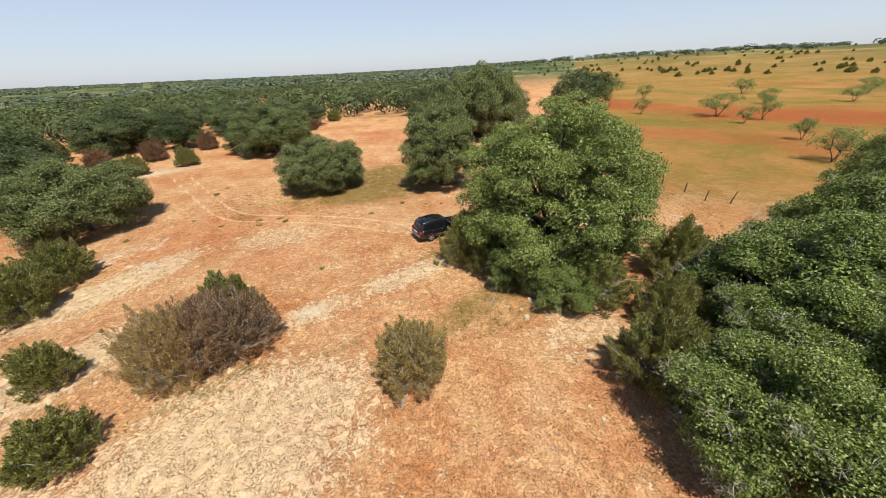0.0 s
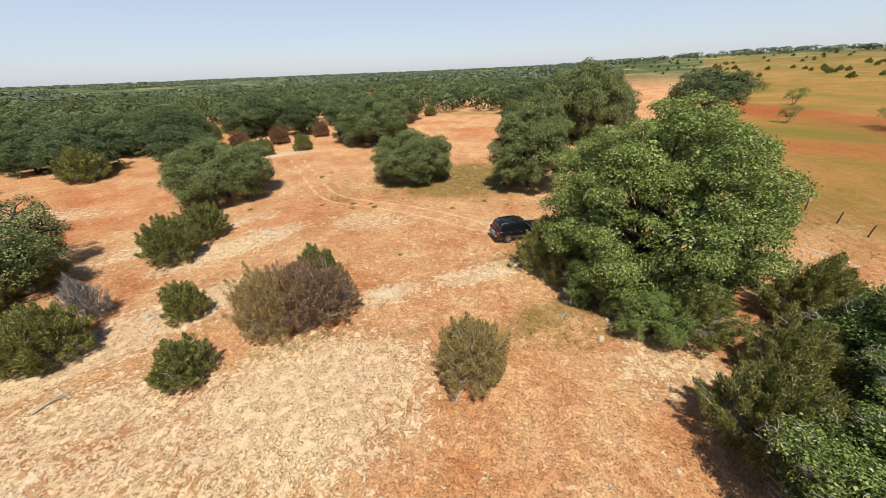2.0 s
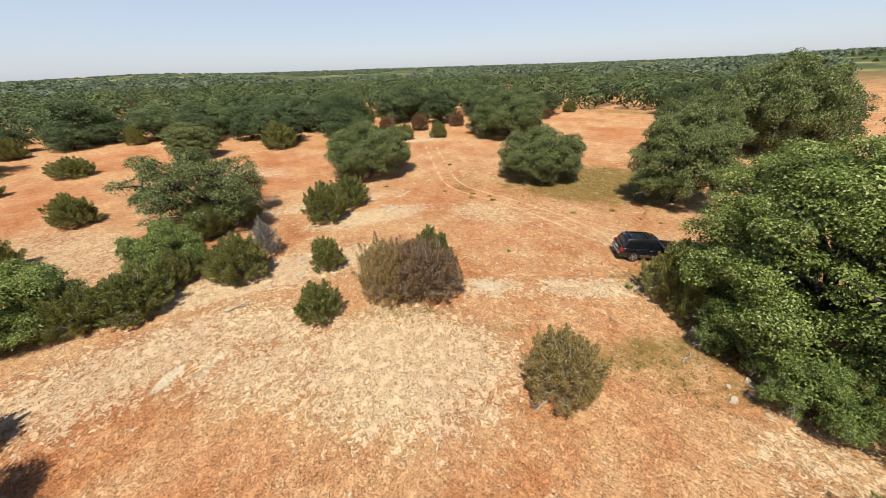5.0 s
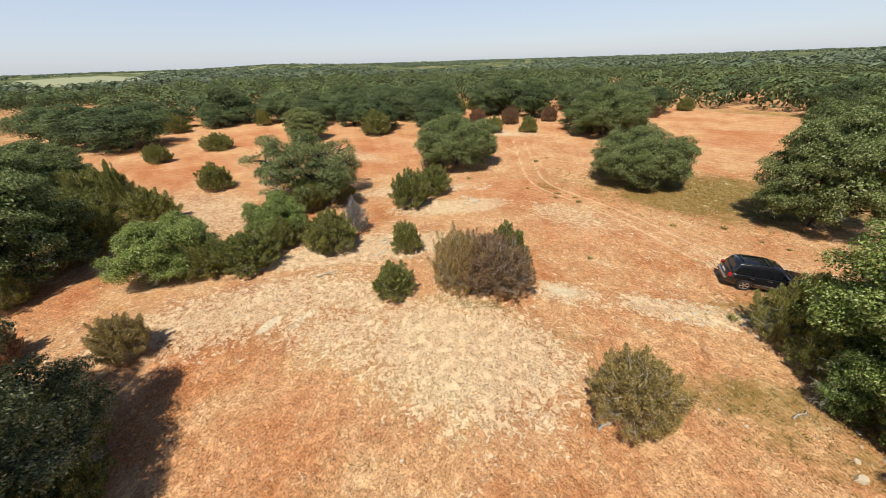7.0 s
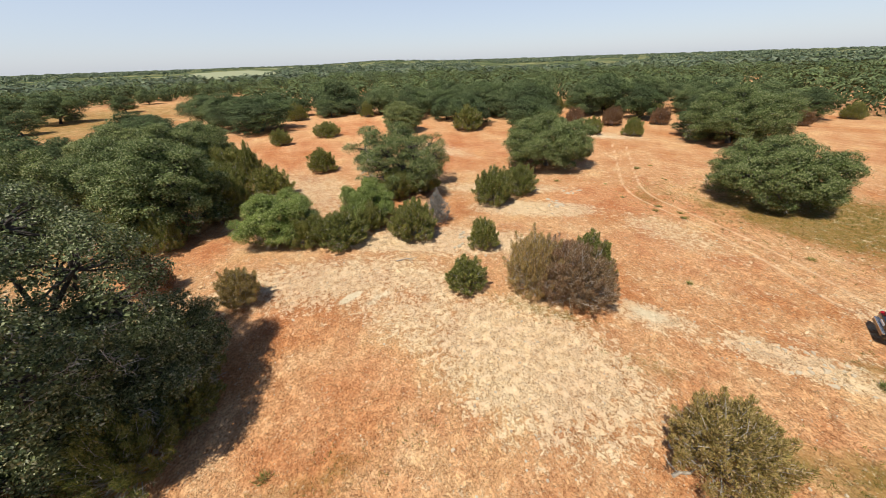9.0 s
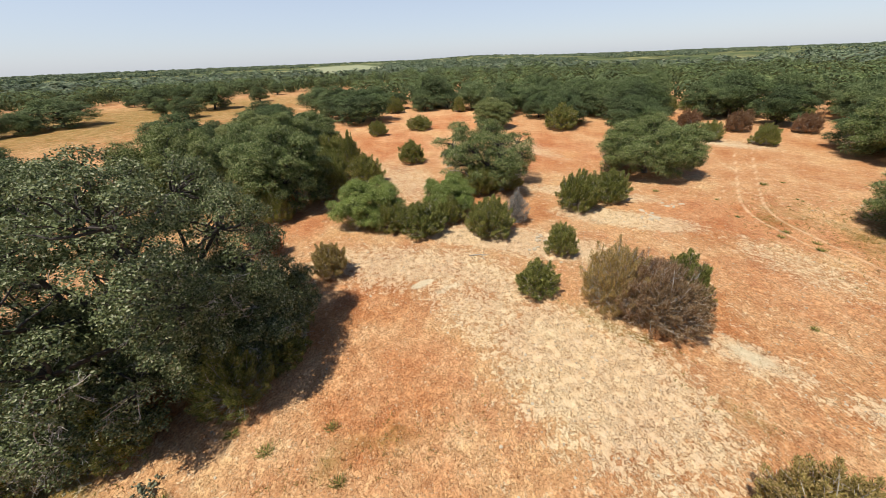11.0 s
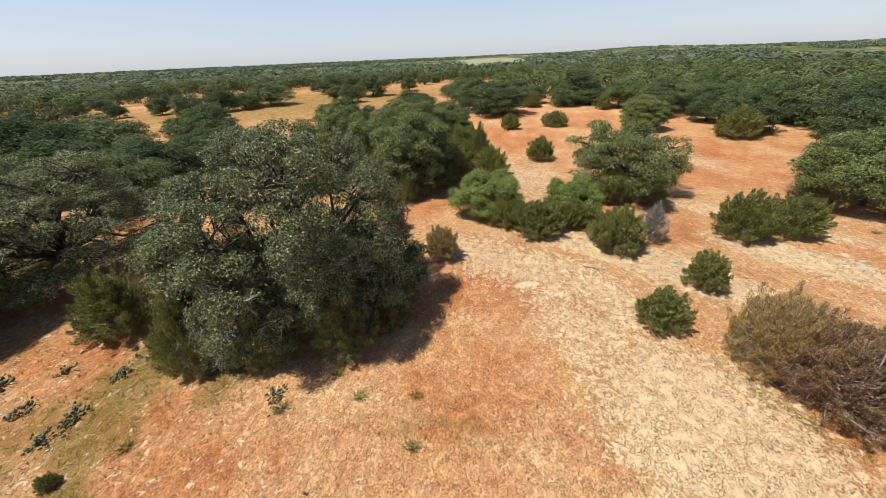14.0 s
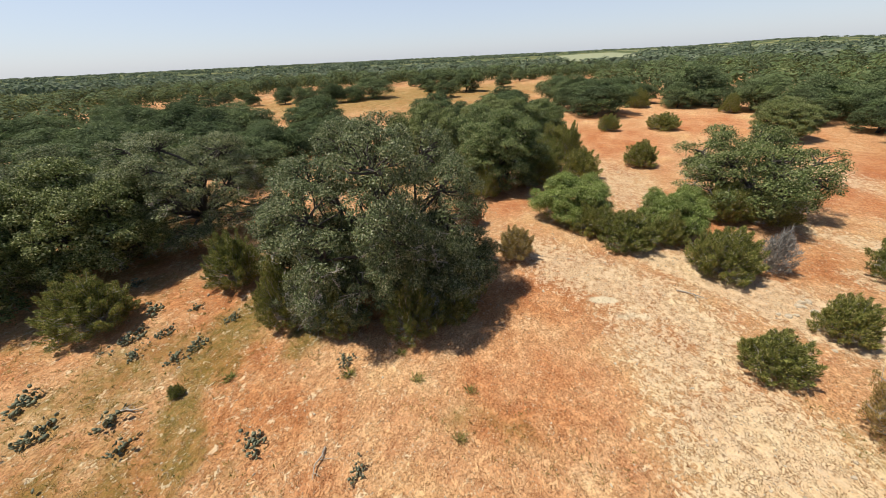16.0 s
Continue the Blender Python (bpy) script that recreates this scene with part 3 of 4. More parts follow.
def smooth(v, a, b):
    t = np.clip((v - a) / (b - a), 0, 1)
    return t * t * (3 - 2 * t)


def bearing(x, y):
    return np.degrees(np.arctan2(y, x)) % 360


def height_of(x, y):
    """Level range near the camera, a gentle rise far to the east, a low ridge far to the west."""
    r, a = np.hypot(x, y), bearing(x, y)
    rise = smooth(r, 160, 900) * smooth(a, 110, 60) * (a < 180) * 19.0
    ridge = smooth(r, 2200, 2700) * np.exp(-((a - 166) / 7.0) ** 2) * 15.0
    roll = (np.sin(x * 0.021 + 1.0) * np.sin(y * 0.017 + 0.4)) * smooth(r, 60, 300) * 1.2
    return rise + ridge + roll


def ground_z(x, y):
    return float(height_of(np.float64(x), np.float64(y)))


WHITE = [  # x, y, half length, half width, turn, strength
    (-9.0, 7.3, 6.6, 4.5, 30, 0.64), (-13.0, 4.0, 6.5, 3.0, 40, 0.42), (-8.5, 15.5, 2.6, 1.3, 35, 0.55), (-3.0, 19.2, 4.5, 1.2, 38, 0.55),
    (-22.0, 8.5, 8.0, 2.6, 60, 0.72), (-24.2, 19.0, 6.5, 2.0, 60, 0.8), (-17.2, 4.6, 4.5, 2.2, 35, 0.5), (-23.5, 4.2, 6.0, 1.6, 60, 0.8), (-3.2, 19.1, 3.2, 0.7, 20, 0.75), (-20.0, -1.0, 9.0, 3.5, 75, 0.5), (-31.0, 19.0, 9.0, 2.0, 60, 0.5), (-46.0, 51.0, 7.0, 3.0, 40, 0.5),
    (-40.0, -1.0, 12.0, 5.0, 20, 0.36), (-52.0, 20.0, 9.0, 3.0, 20, 0.36), (-15.0, 26.0, 6.0, 3.0, 10, 0.32), (2.5, 27.0, 7.0, 3.0, 0, 0.7), (7.5, 13.5, 4.0, 2.0, 30, 0.36),
]
GREEN = [
    (-8.0, 42.0, 15.0, 9.0, 30, 1.0), (-11.2, 10.4, 3.4, 0.8, 38, 0.62), (3.6, 14.6, 4.0, 1.4, 35, 0.6), (-6.5, 12.0, 3.0, 0.8, 35, 0.42), (2.0, 15.8, 5.5, 1.8, 40, 0.7), (0.0, 22.5, 3.5, 1.8, 30, 0.7), (-5.0, -18.5, 5.0, 3.0, 20, 0.8),
    (3.0, -15.0, 5.5, 8.0, 0, 0.6), (-0.6, -15.2, 4.2, 1.5, 60, 0.8), (0.0, -21.0, 6.5, 4.5, 0, 0.62), (-7.2, -14.6, 2.6, 1.6, 30, 0.8), (-6.6, -19.3, 2.6, 1.6, 30, 0.9), (-7.0, -3.5, 1.4, 5.0, 10, 0.45), (-118.0, -84.0, 110.0, 62.0, -39, 0.72), (0.0, -40.0, 25.0, 18.0, 0, 0.6), (-22.0, 33.0, 3.0, 6.0, 30, 0.5),
    (-33.0, -26.0, 12.0, 9.0, 0, 0.6), (-17.0, 110.0, 22.0, 6.0, 0, 0.7),
]
ROSY = [
    (-23.0, 27.0, 9.0, 5.0, 45, 0.75), (-53.0, 25.0, 14.0, 6.0, 10, 0.8), (-62.0, -2.0, 16.0, 8.0, 10, 0.8), (-46.0, 18.0, 10.0, 6.0, 40, 0.7), (-82.0, 12.0, 14.0, 8.0, 0, 0.9), (-13.0, 75.0, 12.0, 12.0, 0, 0.6),
    (-29.0, -10.8, 4.0, 2.0, 40, 0.7), (-18.0, -4.5, 4.0, 3.0, 30, 0.5), (-12.0, 24.0, 7.0, 3.0, 40, 0.5), (-16.0, 33.0, 9.0, 4.0, 40, 0.6), (-10.0, -2.0, 4.0, 5.0, 20, 0.4),
]
BARE = [(-17.6, -0.3, 0.4, 1.2, 25, 0.9), (-8.6, 15.5, 1.7, 0.8, 35, 0.6), (-2.6, 19.5, 3.4, 0.7, 38, 0.2), (-9.5, 7.5, 1.6, 1.0, 30, 0.3), (-16.8, 1.4, 0.5, 2.2, 25, 0.55), (-46.0, 50.0, 5.0, 1.6, 40, 0.45)]
TRACKS = [[(-43.0, 49.0), (-31.0, 37.5), (-23.5, 30.2), (-17.5, 29.6), (-11.0, 28.6), (-4.5, 26.0)], [(-41.0, 50.0), (-29.0, 38.0), (-22.5, 31.8), (-17.0, 31.2), (-10.0, 30.2), (-3.5, 27.6)],
          [(-7.9, 16.0), (-9.5, 19.5), (-12.5, 23.5), (-17.0, 28.0)], [(-6.3, 16.2), (-8.0, 20.0), (-11.0, 24.5), (-15.5, 29.0)]]


def eased(line):
    """Rounds the corners of a line of points."""
    for _ in range(3):
        line = [line[0]] + [(p[0] * (1 - f) + q[0] * f, p[1] * (1 - f) + q[1] * f) for p, q in zip(line, line[1:]) for f in (0.25, 0.75)] + [line[-1]]
    return line


TRACKS = [eased(line) for line in TRACKS]


def fields(x, y):
    r, a = np.hypot(x, y), bearing(x, y)
    white, green, red, bare, track, rosy = (np.zeros_like(x) for _ in range(6))
    for cx, cy, rx, ry, turn, s in ROSY:
        rosy = np.maximum(rosy, s * lump(x, y, cx, cy, rx, ry, turn))
    for cx, cy, rx, ry, turn, s in WHITE:
        white = np.maximum(white, s * lump(x, y, cx, cy, rx, ry, turn))
    white = np.maximum(white, 0.12 * smooth(r, 90, 45) * (1 - 0.8 * rosy) * (1 - 0.9 * lump(x, y, 4.0, 12.0, 8.0, 7.0, 40)) * (1 - 0.7 * lump(x, y, -10.0, -3.0, 7.0, 6.0, 0)))
    for cx, cy, rx, ry, turn, s in GREEN:
        green = np.maximum(green, s * lump(x, y, cx, cy, rx, ry, turn))
    pasture = smooth(x - 0.35 * y, 1, 9) * smooth(r, 24, 34) * (a < 90)
    band = np.exp(-((r - 128 - 14 * np.sin(a * 0.1)) / 22) ** 2) + 0.6 * np.exp(-((r - 78) / 14) ** 2) + 0.5 * np.exp(-((r - 230) / 30) ** 2)
    green = np.maximum(green, pasture * (0.42 + 0.48 * smooth(r, 34, 62) + 0.1 * np.sin(r * 0.05 + a * 0.07)))
    red = np.maximum(red, pasture * 0.62 * band)
    for cx, cy, rx, ry, turn, s in BARE:
        bare = np.maximum(bare, s * lump(x, y, cx, cy, rx, ry, turn))
    for line in TRACKS:
        for (x0, y0), (x1, y1) in zip(line, line[1:]):
            t = np.clip(((x - x0) * (x1 - x0) + (y - y0) * (y1 - y0)) / ((x1 - x0) ** 2 + (y1 - y0) ** 2), 0, 1)
            dist = np.hypot(x - x0 - t * (x1 - x0), y - y0 - t * (y1 - y0))
            track = np.maximum(track, (0.85 if line[0][0] < -20 else 0.5) * np.exp(-(dist / 0.24) ** 2))
    white *= 1 - 0.8 * pasture
    far = smooth(r, 180, 420) * (1 - 0.75 * pasture * smooth(r, 900, 400))
    meadow = np.maximum(lump(x, y, -980, -128, 480, 105, 7), lump(x, y, -1900, 250, 200, 400, 0))
    return dict(pasture=pasture * smooth(r, 30, 58), meadow=meadow, white=white, green=green, red=red, rosy=rosy, bare=bare, track=track, far=far)


def build_ground():
    """One sheet in rings about the open glade, fine near by, out to the horizon."""
    centre = np.array([-9.0, 9.0])
    radii = np.concatenate([[0.002], np.arange(0.3, 56, 0.3), 56 * 1.04 ** np.arange(0, 113)])
    k = 560
    a = np.linspace(0, 2 * np.pi, k, endpoint=False)
    x = (centre[0] + radii[:, None] * np.cos(a)).ravel()
    y = (centre[1] + radii[:, None] * np.sin(a)).ravel()
    fine = np.random.default_rng(5).normal(0, 0.003, len(x)) * (np.repeat(radii, k) < 56)
    verts = np.concatenate([np.stack([x, y, height_of(x, y) + fine - 0.01], 1)])
    i, j = np.meshgrid(np.arange(len(radii) - 1), np.arange(k), indexing="ij")
    q = np.stack([i * k + j, (i + 1) * k + j, (i + 1) * k + (j + 1) % k, i * k + (j + 1) % k], -1).reshape(-1, 4)
    me = quick_mesh("ground", verts, q, True)
    for name, values in fields(verts[:, 0], verts[:, 1]).items():
        me.attributes.new(name, "FLOAT", "POINT").data.foreach_set("value", values.astype(np.float32))
    ob = hang("ground", me, RANGELAND)
    tagged(ob, "dry orange rangeland soil with pale limestone flakes and thin grass", "ground", kind="structure")


build_ground()


# ---- the trees round the glade ----
OAK_LABEL = "dense dark green live oak with grey limbs"
for k, x, y, w, h, label in (
    ("oak_a", 7.3, 21.4, 13.2, 11.2, "large bright green live oak beside the parked car"),
    ("oak_b", -12.9, -13.7, 13.4, 11.2, "large dark live oak with open grey limbs above junipers"),
    ("oak_b", -12.3, -34.0, 14.0, 9.4, "spreading dark live oak with a leaning dark trunk"),
    ("oak_b", -3.5, -38.5, 11.0, 9.6, "dark live oak standing in its own shade"),
    ("oak_c", 10.7, 6.2, 6.6, 4.8, "low bright green oak with bare grey twigs"),
    ("oak_c", 16.9, 12.7, 8.8, 6.4, "green oak with many bare grey twigs"),
    ("oak_c", 17.2, 6.4, 7.6, 6.4, "green oak with many bare grey twigs"),
    ("oak_c", 25.0, 17.0, 8.6, 7.8, "dense green oak in the thicket"),
    ("oak_c", 24.0, 9.0, 8.6, 8.2, "dark green oak in the thicket"),
    # two oaks added out of view, to throw shade over the thicket
    ("oak_f", 17.5, -1.5, 9.0, 9.0, "unseen dark live oak added to shade the thicket"),
    ("oak_f", 25.0, 2.0, 9.0, 9.0, "unseen dark live oak added to shade the thicket"),
    ("oak_g", -13.3, -11.2, 8.8, 5.6, "low green oak bough before a larger oak"),
    ("oak_g", -9.8, -15.6, 6.2, 6.0, "low green oak bough before a larger oak"),
    ("oak_f", -5.4, -33.6, 9.0, 8.6, "dark live oak standing in its own shade"),
    ("oak_f", 2.0, -36.0, 9.6, 9.0, "dark live oak standing in its own shade"),
    ("oak_a", 34.0, 22.0, 10.0, 9.4, "tall dark live oak at the pasture's edge"),
    ("oak_f", -0.5, 39.2, 9.2, 9.3, OAK_LABEL),
    ("oak_d", 7.6, 70.0, 17.0, 12.8, "broad tall dark live oak at the edge of the clearing"),
    ("oak_d", -1.0, 58.0, 11.0, 9.0, OAK_LABEL),
    ("wood_oak_0", 43.0, 112.0, 20.0, 10.6, "broad rounded oak standing alone by the pasture"),
    ("oak_e", -37.0, 9.0, 12.0, 7.3, "open live oak with brown limbs showing through"),
    ("oak_f", -71.2, 19.3, 8.8, 6.0, "rounded live oak behind a more open one"),
    ("oak_d", -36.0, 29.4, 12.3, 6.6, "low spreading live oak with grey limbs"),
    ("oak_d", -15.6, 40.0, 11.1, 6.1, "low domed live oak alone in the glade"),
    ("oak_d", -32.4, 63.0, 15.0, 8.2, "domed live oak alone in the glade"),
    ("oak_f", -34.4, -13.6, 9.9, 8.2, OAK_LABEL),
    ("oak_shrub", -28.9, -4.5, 6.8, 4.1, "bright green oak thicket with grey twigs"),
    ("oak_shrub", -29.1, 3.3, 5.1, 3.8, "bright green oak thicket beside junipers"),
):
    plant(k, x, y, w, h, label, "tree" if k != "oak_shrub" else "shrub")

for k, x, y, w, h, label in (
    ("cedar_a", -1.9, 10.5, 3.7, 3.35, "olive juniper alone in the open with a crooked grey stem"),
    ("brown_a", -11.8, 12.8, 4.6, 3.8, "wide withered brown juniper with bare grey twigs"),
    ("olive_a", -13.6, 11.0, 3.8, 4.2, "withered olive brown juniper beside a browner one"),
    ("brown_a", -12.8, 12.1, 3.8, 3.95, "withered brown juniper between two paler ones"),
    ("cedar_c", -12.4, 14.3, 3.2, 3.9, "fresh green juniper behind a withered brown one"),
    ("cedar_b", -19.8, 10.7, 2.6, 2.5, "small round green juniper"),
    ("cedar_b", -15.5, 7.0, 2.8, 2.3, "small ragged green juniper"),
    ("cedar_a", -20.0, -6.7, 2.7, 2.6, "small olive juniper on bare stony ground"),
    ("cedar_c", -24.0, 6.1, 4.1, 3.4, "round olive green juniper on stony ground"),
    ("grey_a", -25.6, 9.0, 2.3, 3.0, "leafless grey twiggy shrub beside a juniper"),
    ("cedar_c", -25.6, 0.3, 4.6, 2.8, "broad green juniper beside an oak thicket"),
    ("cedar_c", -27.5, 16.0, 4.0, 3.8, "round green juniper among pale stones"),
    ("cedar_c", -28.8, 20.0, 4.0, 3.3, "round green juniper among pale stones"),
    ("cedar_c", -33.6, 7.2, 4.0, 3.4, "dark juniper at the foot of an open oak"),
    ("cedar_c", -34.2, 10.8, 3.6, 3.2, "dark juniper at the foot of an open oak"),
    ("cedar_b", -48.1, 0.6, 4.0, 3.3, "rounded juniper in the red glade"),
    ("cedar_b", -40.5, -5.5, 4.4, 3.6, "rounded juniper in the red glade"),
    ("cedar_d", -46.1, -7.8, 3.0, 5.4, "upright dark juniper at the wood's edge"),
):
    plant(k, x, y, w, h, label, "shrub")

for k, x, y, w, h, label in (
    ("red_a", -23.6, -12.4, 2.6, 2.8, "rusty brown dead juniper"),
    ("cedar_d", -30.3, -13.4, 3.2, 3.8, "upright juniper at the foot of an oak"),
    ("cedar_d", -10.2, -9.4, 3.4, 3.7, "upright juniper under a large oak"),
    ("cedar_d", -14.1, -7.9, 2.5, 3.4, "upright juniper under a large oak"),
    ("cedar_d", 14.4, 15.2, 4.0, 3.8, "feathery juniper in a dense thicket"),
    ("oak_c", 14.4, 9.4, 6.4, 4.8, "green oak with many bare grey twigs"),
    ("cedar_d", 17.0, 14.6, 3.8, 4.0, "feathery juniper in a dense thicket"),
    ("cedar_d", -12.4, -9.4, 2.6, 3.0, "upright juniper under a large oak"),
    ("oak_g", -14.2, -9.0, 6.2, 4.4, "low green oak bough before a larger oak"),
    ("cedar_c", -12.2, -8.0, 2.8, 2.2, "ragged juniper at the edge of an oak"),
    ("cedar_c", -26.6, -2.4, 3.4, 2.9, "broad green juniper beside an oak thicket"),
    ("cedar_c", -27.2, 3.0, 3.0, 2.6, "dark green juniper beside an oak thicket"),
    ("cedar_d", -7.4, -16.6, 3.0, 4.4, "upright dark juniper under a large oak"),
    ("cedar_d", -8.4, -13.0, 2.6, 3.2, "upright dark juniper under a large oak"),
    ("cedar_c", -15.6, -9.4, 2.4, 2.2, "ragged juniper at the edge of an oak"),
    ("cedar_d", -1.7, -26.9, 4.8, 3.6, "dark rounded juniper in the grass"),
    ("cedar_d", -8.6, -23.3, 4.2, 4.0, "olive dark juniper between two oaks"),
    ("cedar_d", 1.0, 20.9, 3.4, 4.0, "feathery juniper beside the parked car"),
    ("cedar_d", 8.6, 16.2, 4.9, 3.6, "feathery olive juniper below a large oak"),
    ("cedar_d", 15.0, 18.2, 4.6, 4.2, "feathery juniper below a large oak"),
    ("cedar_d", 9.3, 9.9, 4.4, 4.3, "large feathery juniper with dead twigs showing"),
    ("cedar_d", 11.8, 13.4, 3.8, 3.4, "feathery juniper in a dense thicket"),
    ("cedar_d", 5.2, 17.8, 2.6, 2.6, "low feathery juniper below a large oak"),
    ("cedar_d", 2.6, 19.4, 3.0, 3.2, "dark feathery juniper beside the parked car"),
    ("oak_shrub", 4.4, 18.2, 4.6, 3.4, "low bright oak boughs at the foot of the large oak"),
    ("oak_shrub", 6.6, 15.6, 3.8, 2.8, "low bright oak boughs at the foot of the large oak"),
):
    plant(k, x, y, w, h, label, "tree")

for k, x, y, w, h, label in (
    ("cedar_b", -48.8, 50.0, 3.8, 3.2, "rounded dark juniper beside pale bare ground"),
    ("cedar_b", -44.2, 55.3, 3.9, 3.2, "rounded dark juniper beside pale bare ground"),
    ("red_a", -53.6, 60.0, 4.4, 3.7, "withered brown juniper at the wood's edge"),
    ("red_a", -58.0, 54.0, 4.2, 3.6, "withered brown juniper at the wood's edge"),
    ("red_a", -49.3, 68.9, 4.0, 3.4, "withered brown juniper at the wood's edge"),
    ("cedar_b", -65.0, 31.6, 6.4, 5.0, "broad dark juniper at the edge of the glade"),
    ("cedar_b", -70.1, -5.2, 3.9, 3.0, "rounded juniper in the red glade"),
    ("cedar_b", -73.8, 3.6, 5.3, 3.0, "rounded juniper in the red glade"),
    ("cedar_b", -97.2, 16.5, 3.8, 4.0, "rounded juniper in the red glade"),
    ("red_a", -34.8, 88.7, 3.8, 3.2, "withered brown shrub in the clearing"),
):
    plant(k, x, y, w, h, label, "shrub")

for k, x, y, w, h, label in (
    ("cedar_d", -30.8, -16.0, 3.2, 3.6, "dark juniper at the foot of an oak"),
    ("cedar_c", -37.5, -9.6, 4.8, 4.4, "dark upright juniper beside an oak"),
    ("cedar_c", -41.4, -10.1, 4.6, 4.6, "dark upright juniper beside an oak"),
    ("cedar_c", -48.9, -11.2, 5.1, 4.6, "broad dark juniper at the wood's edge"),
    ("cedar_c", -52.0, -15.0, 6.0, 4.6, "broad dark juniper at the wood's edge"),
    ("oak_f", -42.0, -20.0, 10.0, 7.6, OAK_LABEL),
    ("oak_f", -48.0, -17.0, 9.5, 7.8, OAK_LABEL),
    ("oak_d", -38.0, -25.5, 11.0, 8.0, OAK_LABEL),
    ("oak_f", -55.0, -24.0, 10.0, 7.4, OAK_LABEL),
    ("oak_f", -58.0, -15.5, 9.0, 6.6, OAK_LABEL),
    ("cedar_c", -53.6, -10.8, 4.6, 3.6, "broad dark juniper at the wood's edge"),
    ("wood_oak_3", -70.0, -25.0, 11.0, 6.6, OAK_LABEL),
    ("wood_oak_1", -63.4, -38.9, 11.3, 6.6, OAK_LABEL),
    ("wood_oak_1", -88.6, -32.8, 12.9, 5.6, OAK_LABEL),
    ("wood_oak_1", -107.1, -93.1, 18.0, 6.9, "broad oak standing in the far open glade"),
    ("wood_oak_1", -88.4, -9.8, 15.9, 7.1, OAK_LABEL),
    ("wood_oak_2", -110.0, 10.0, 15.0, 9.0, OAK_LABEL),
    ("wood_oak_2", -86.9, 25.0, 11.0, 6.2, OAK_LABEL),
    ("wood_oak_1", -134.7, -65.8, 14.5, 7.8, "broad oak standing in the far open glade"),
    ("wood_oak_1", -143.3, -89.2, 12.8, 7.4, "broad oak standing in the far open glade"),
    ("red_a", -65.3, -76.6, 5.8, 2.8, "low withered brown thicket in the far glade"),
):
    plant(k, x, y, w, h, label, "tree")

for x, y, w, h in ((65.1, 83.1, 8.5, 5.0), (70.0, 76.0, 4.2, 4.8), (63.4, 72.7, 3.4, 3.2), (59.0, 55.6, 3.4, 3.4), (50.7, 42.6, 5.4, 4.2), (116.0, 100.1, 6.2, 4.3), (93.0, 102.0, 5.0, 4.0),
                   (52.0, 92.0, 4.0, 3.4), (72.0, 128.0, 5.5, 4.5), (110.0, 132.0, 8.0, 5.0), (140.0, 118.0, 7.0, 5.0), (88.0, 64.0, 4.0, 3.4)):
    plant("mesquite_a", x, y, w, h, "thin light green mesquite in the open pasture", "tree", "mesquites in the pasture")

# ---- the woods beyond ----
OPEN = [  # x, y, half length, half width, turn
    (-17.0, 78.0, 17.0, 38.0, 12), (-72.0, 17.0, 33.0, 17.0, 8), (-44.0, 4.0, 22.0, 12.0, 0), (-152.0, 53.0, 9.0, 6.0, 0), (-118.0, -84.0, 98.0, 56.0, -39), (-62.0, -150.0, 40.0, 12.0, -30),
    (-30.0, 45.0, 24.0, 14.0, 45), (-74.0, -6.0, 28.0, 11.0, 0), (-47.0, 52.0, 16.0, 13.0, 0), (-120.0, 100.0, 12.0, 6.0, 20), (-195.0, -5.0, 14.0, 8.0, 0),
]


def is_wooded(x, y):
    a = float(bearing(np.float64(x), np.float64(y)))
    if not 80 < a < 264:
        return False
    for cx, cy, rx, ry, turn in OPEN:
        c, s = math.cos(radians(turn)), math.sin(radians(turn))
        u, v = ((x - cx) * c + (y - cy) * s) / rx, ((y - cy) * c - (x - cx) * s) / ry
        if u * u + v * v < 1:
            return False
    return True


rng = random.Random(7)
woods = [(o.matrix_basis.translation.x, o.matrix_basis.translation.y, 4.0) for o in scene.objects if not o.parent and o.get("category") in ("tree", "shrub")]


def wood_spots(r0, r1, gap, tries):
    spots = []
    for _ in range(tries):
        r, a = math.sqrt(rng.uniform(r0 * r0, r1 * r1)), radians(rng.uniform(80, 264))
        x, y = r * math.cos(a), r * math.sin(a)
        if is_wooded(x, y) and all((x - u) ** 2 + (y - v) ** 2 > (gap * 0.5 + g * 0.5) ** 2 for u, v, g in woods):
            spots.append((x, y))
            woods.append((x, y, gap))
    return spots


for x, y in wood_spots(46, 112, 6.4, 1500):
    west = 192 < bearing(np.float64(x), np.float64(y)) < 228
    if (math.hypot(x, y) < 66 and bearing(np.float64(x), np.float64(y)) < 228 and not west) or (west and (math.hypot(x, y) > 88 or rng.random() < 0.72)):
        continue
    s = rng.uniform(0.7, 1.15) * (0.8 if west else 1.0)
    if rng.random() < 0.16:
        plant("cedar_c", x, y, 5.0 * s, 4.2 * s, "dark olive juniper at the edge of the woods", "tree", "woods round the glade")
        continue
    plant("wood_oak_%d" % rng.randrange(4), x, y, 11.6 * s, (8.0 if bearing(np.float64(x), np.float64(y)) < 160 else 6.8) * s * rng.uniform(0.85, 1.15), "dark green live oak in the dense woods", "tree", "woods round the glade")


def far_woods(name, spots, leaf, count, mat, label):
    """Many far crowns as one sheet of small leaf clumps."""
    g = np.random.default_rng(9)
    vs, n = [], 0
    for x, y, w, h in spots:
        d = unit(g.normal(0, 1, (count, 3)) + np.array([0, 0, 0.4]))
        lobes = unit(g.normal(0, 1, (6, 3)))
        swell = 0.78 + 0.3 * np.max(np.clip(d @ lobes.T, 0, 1) ** 3, axis=1)[:, None]
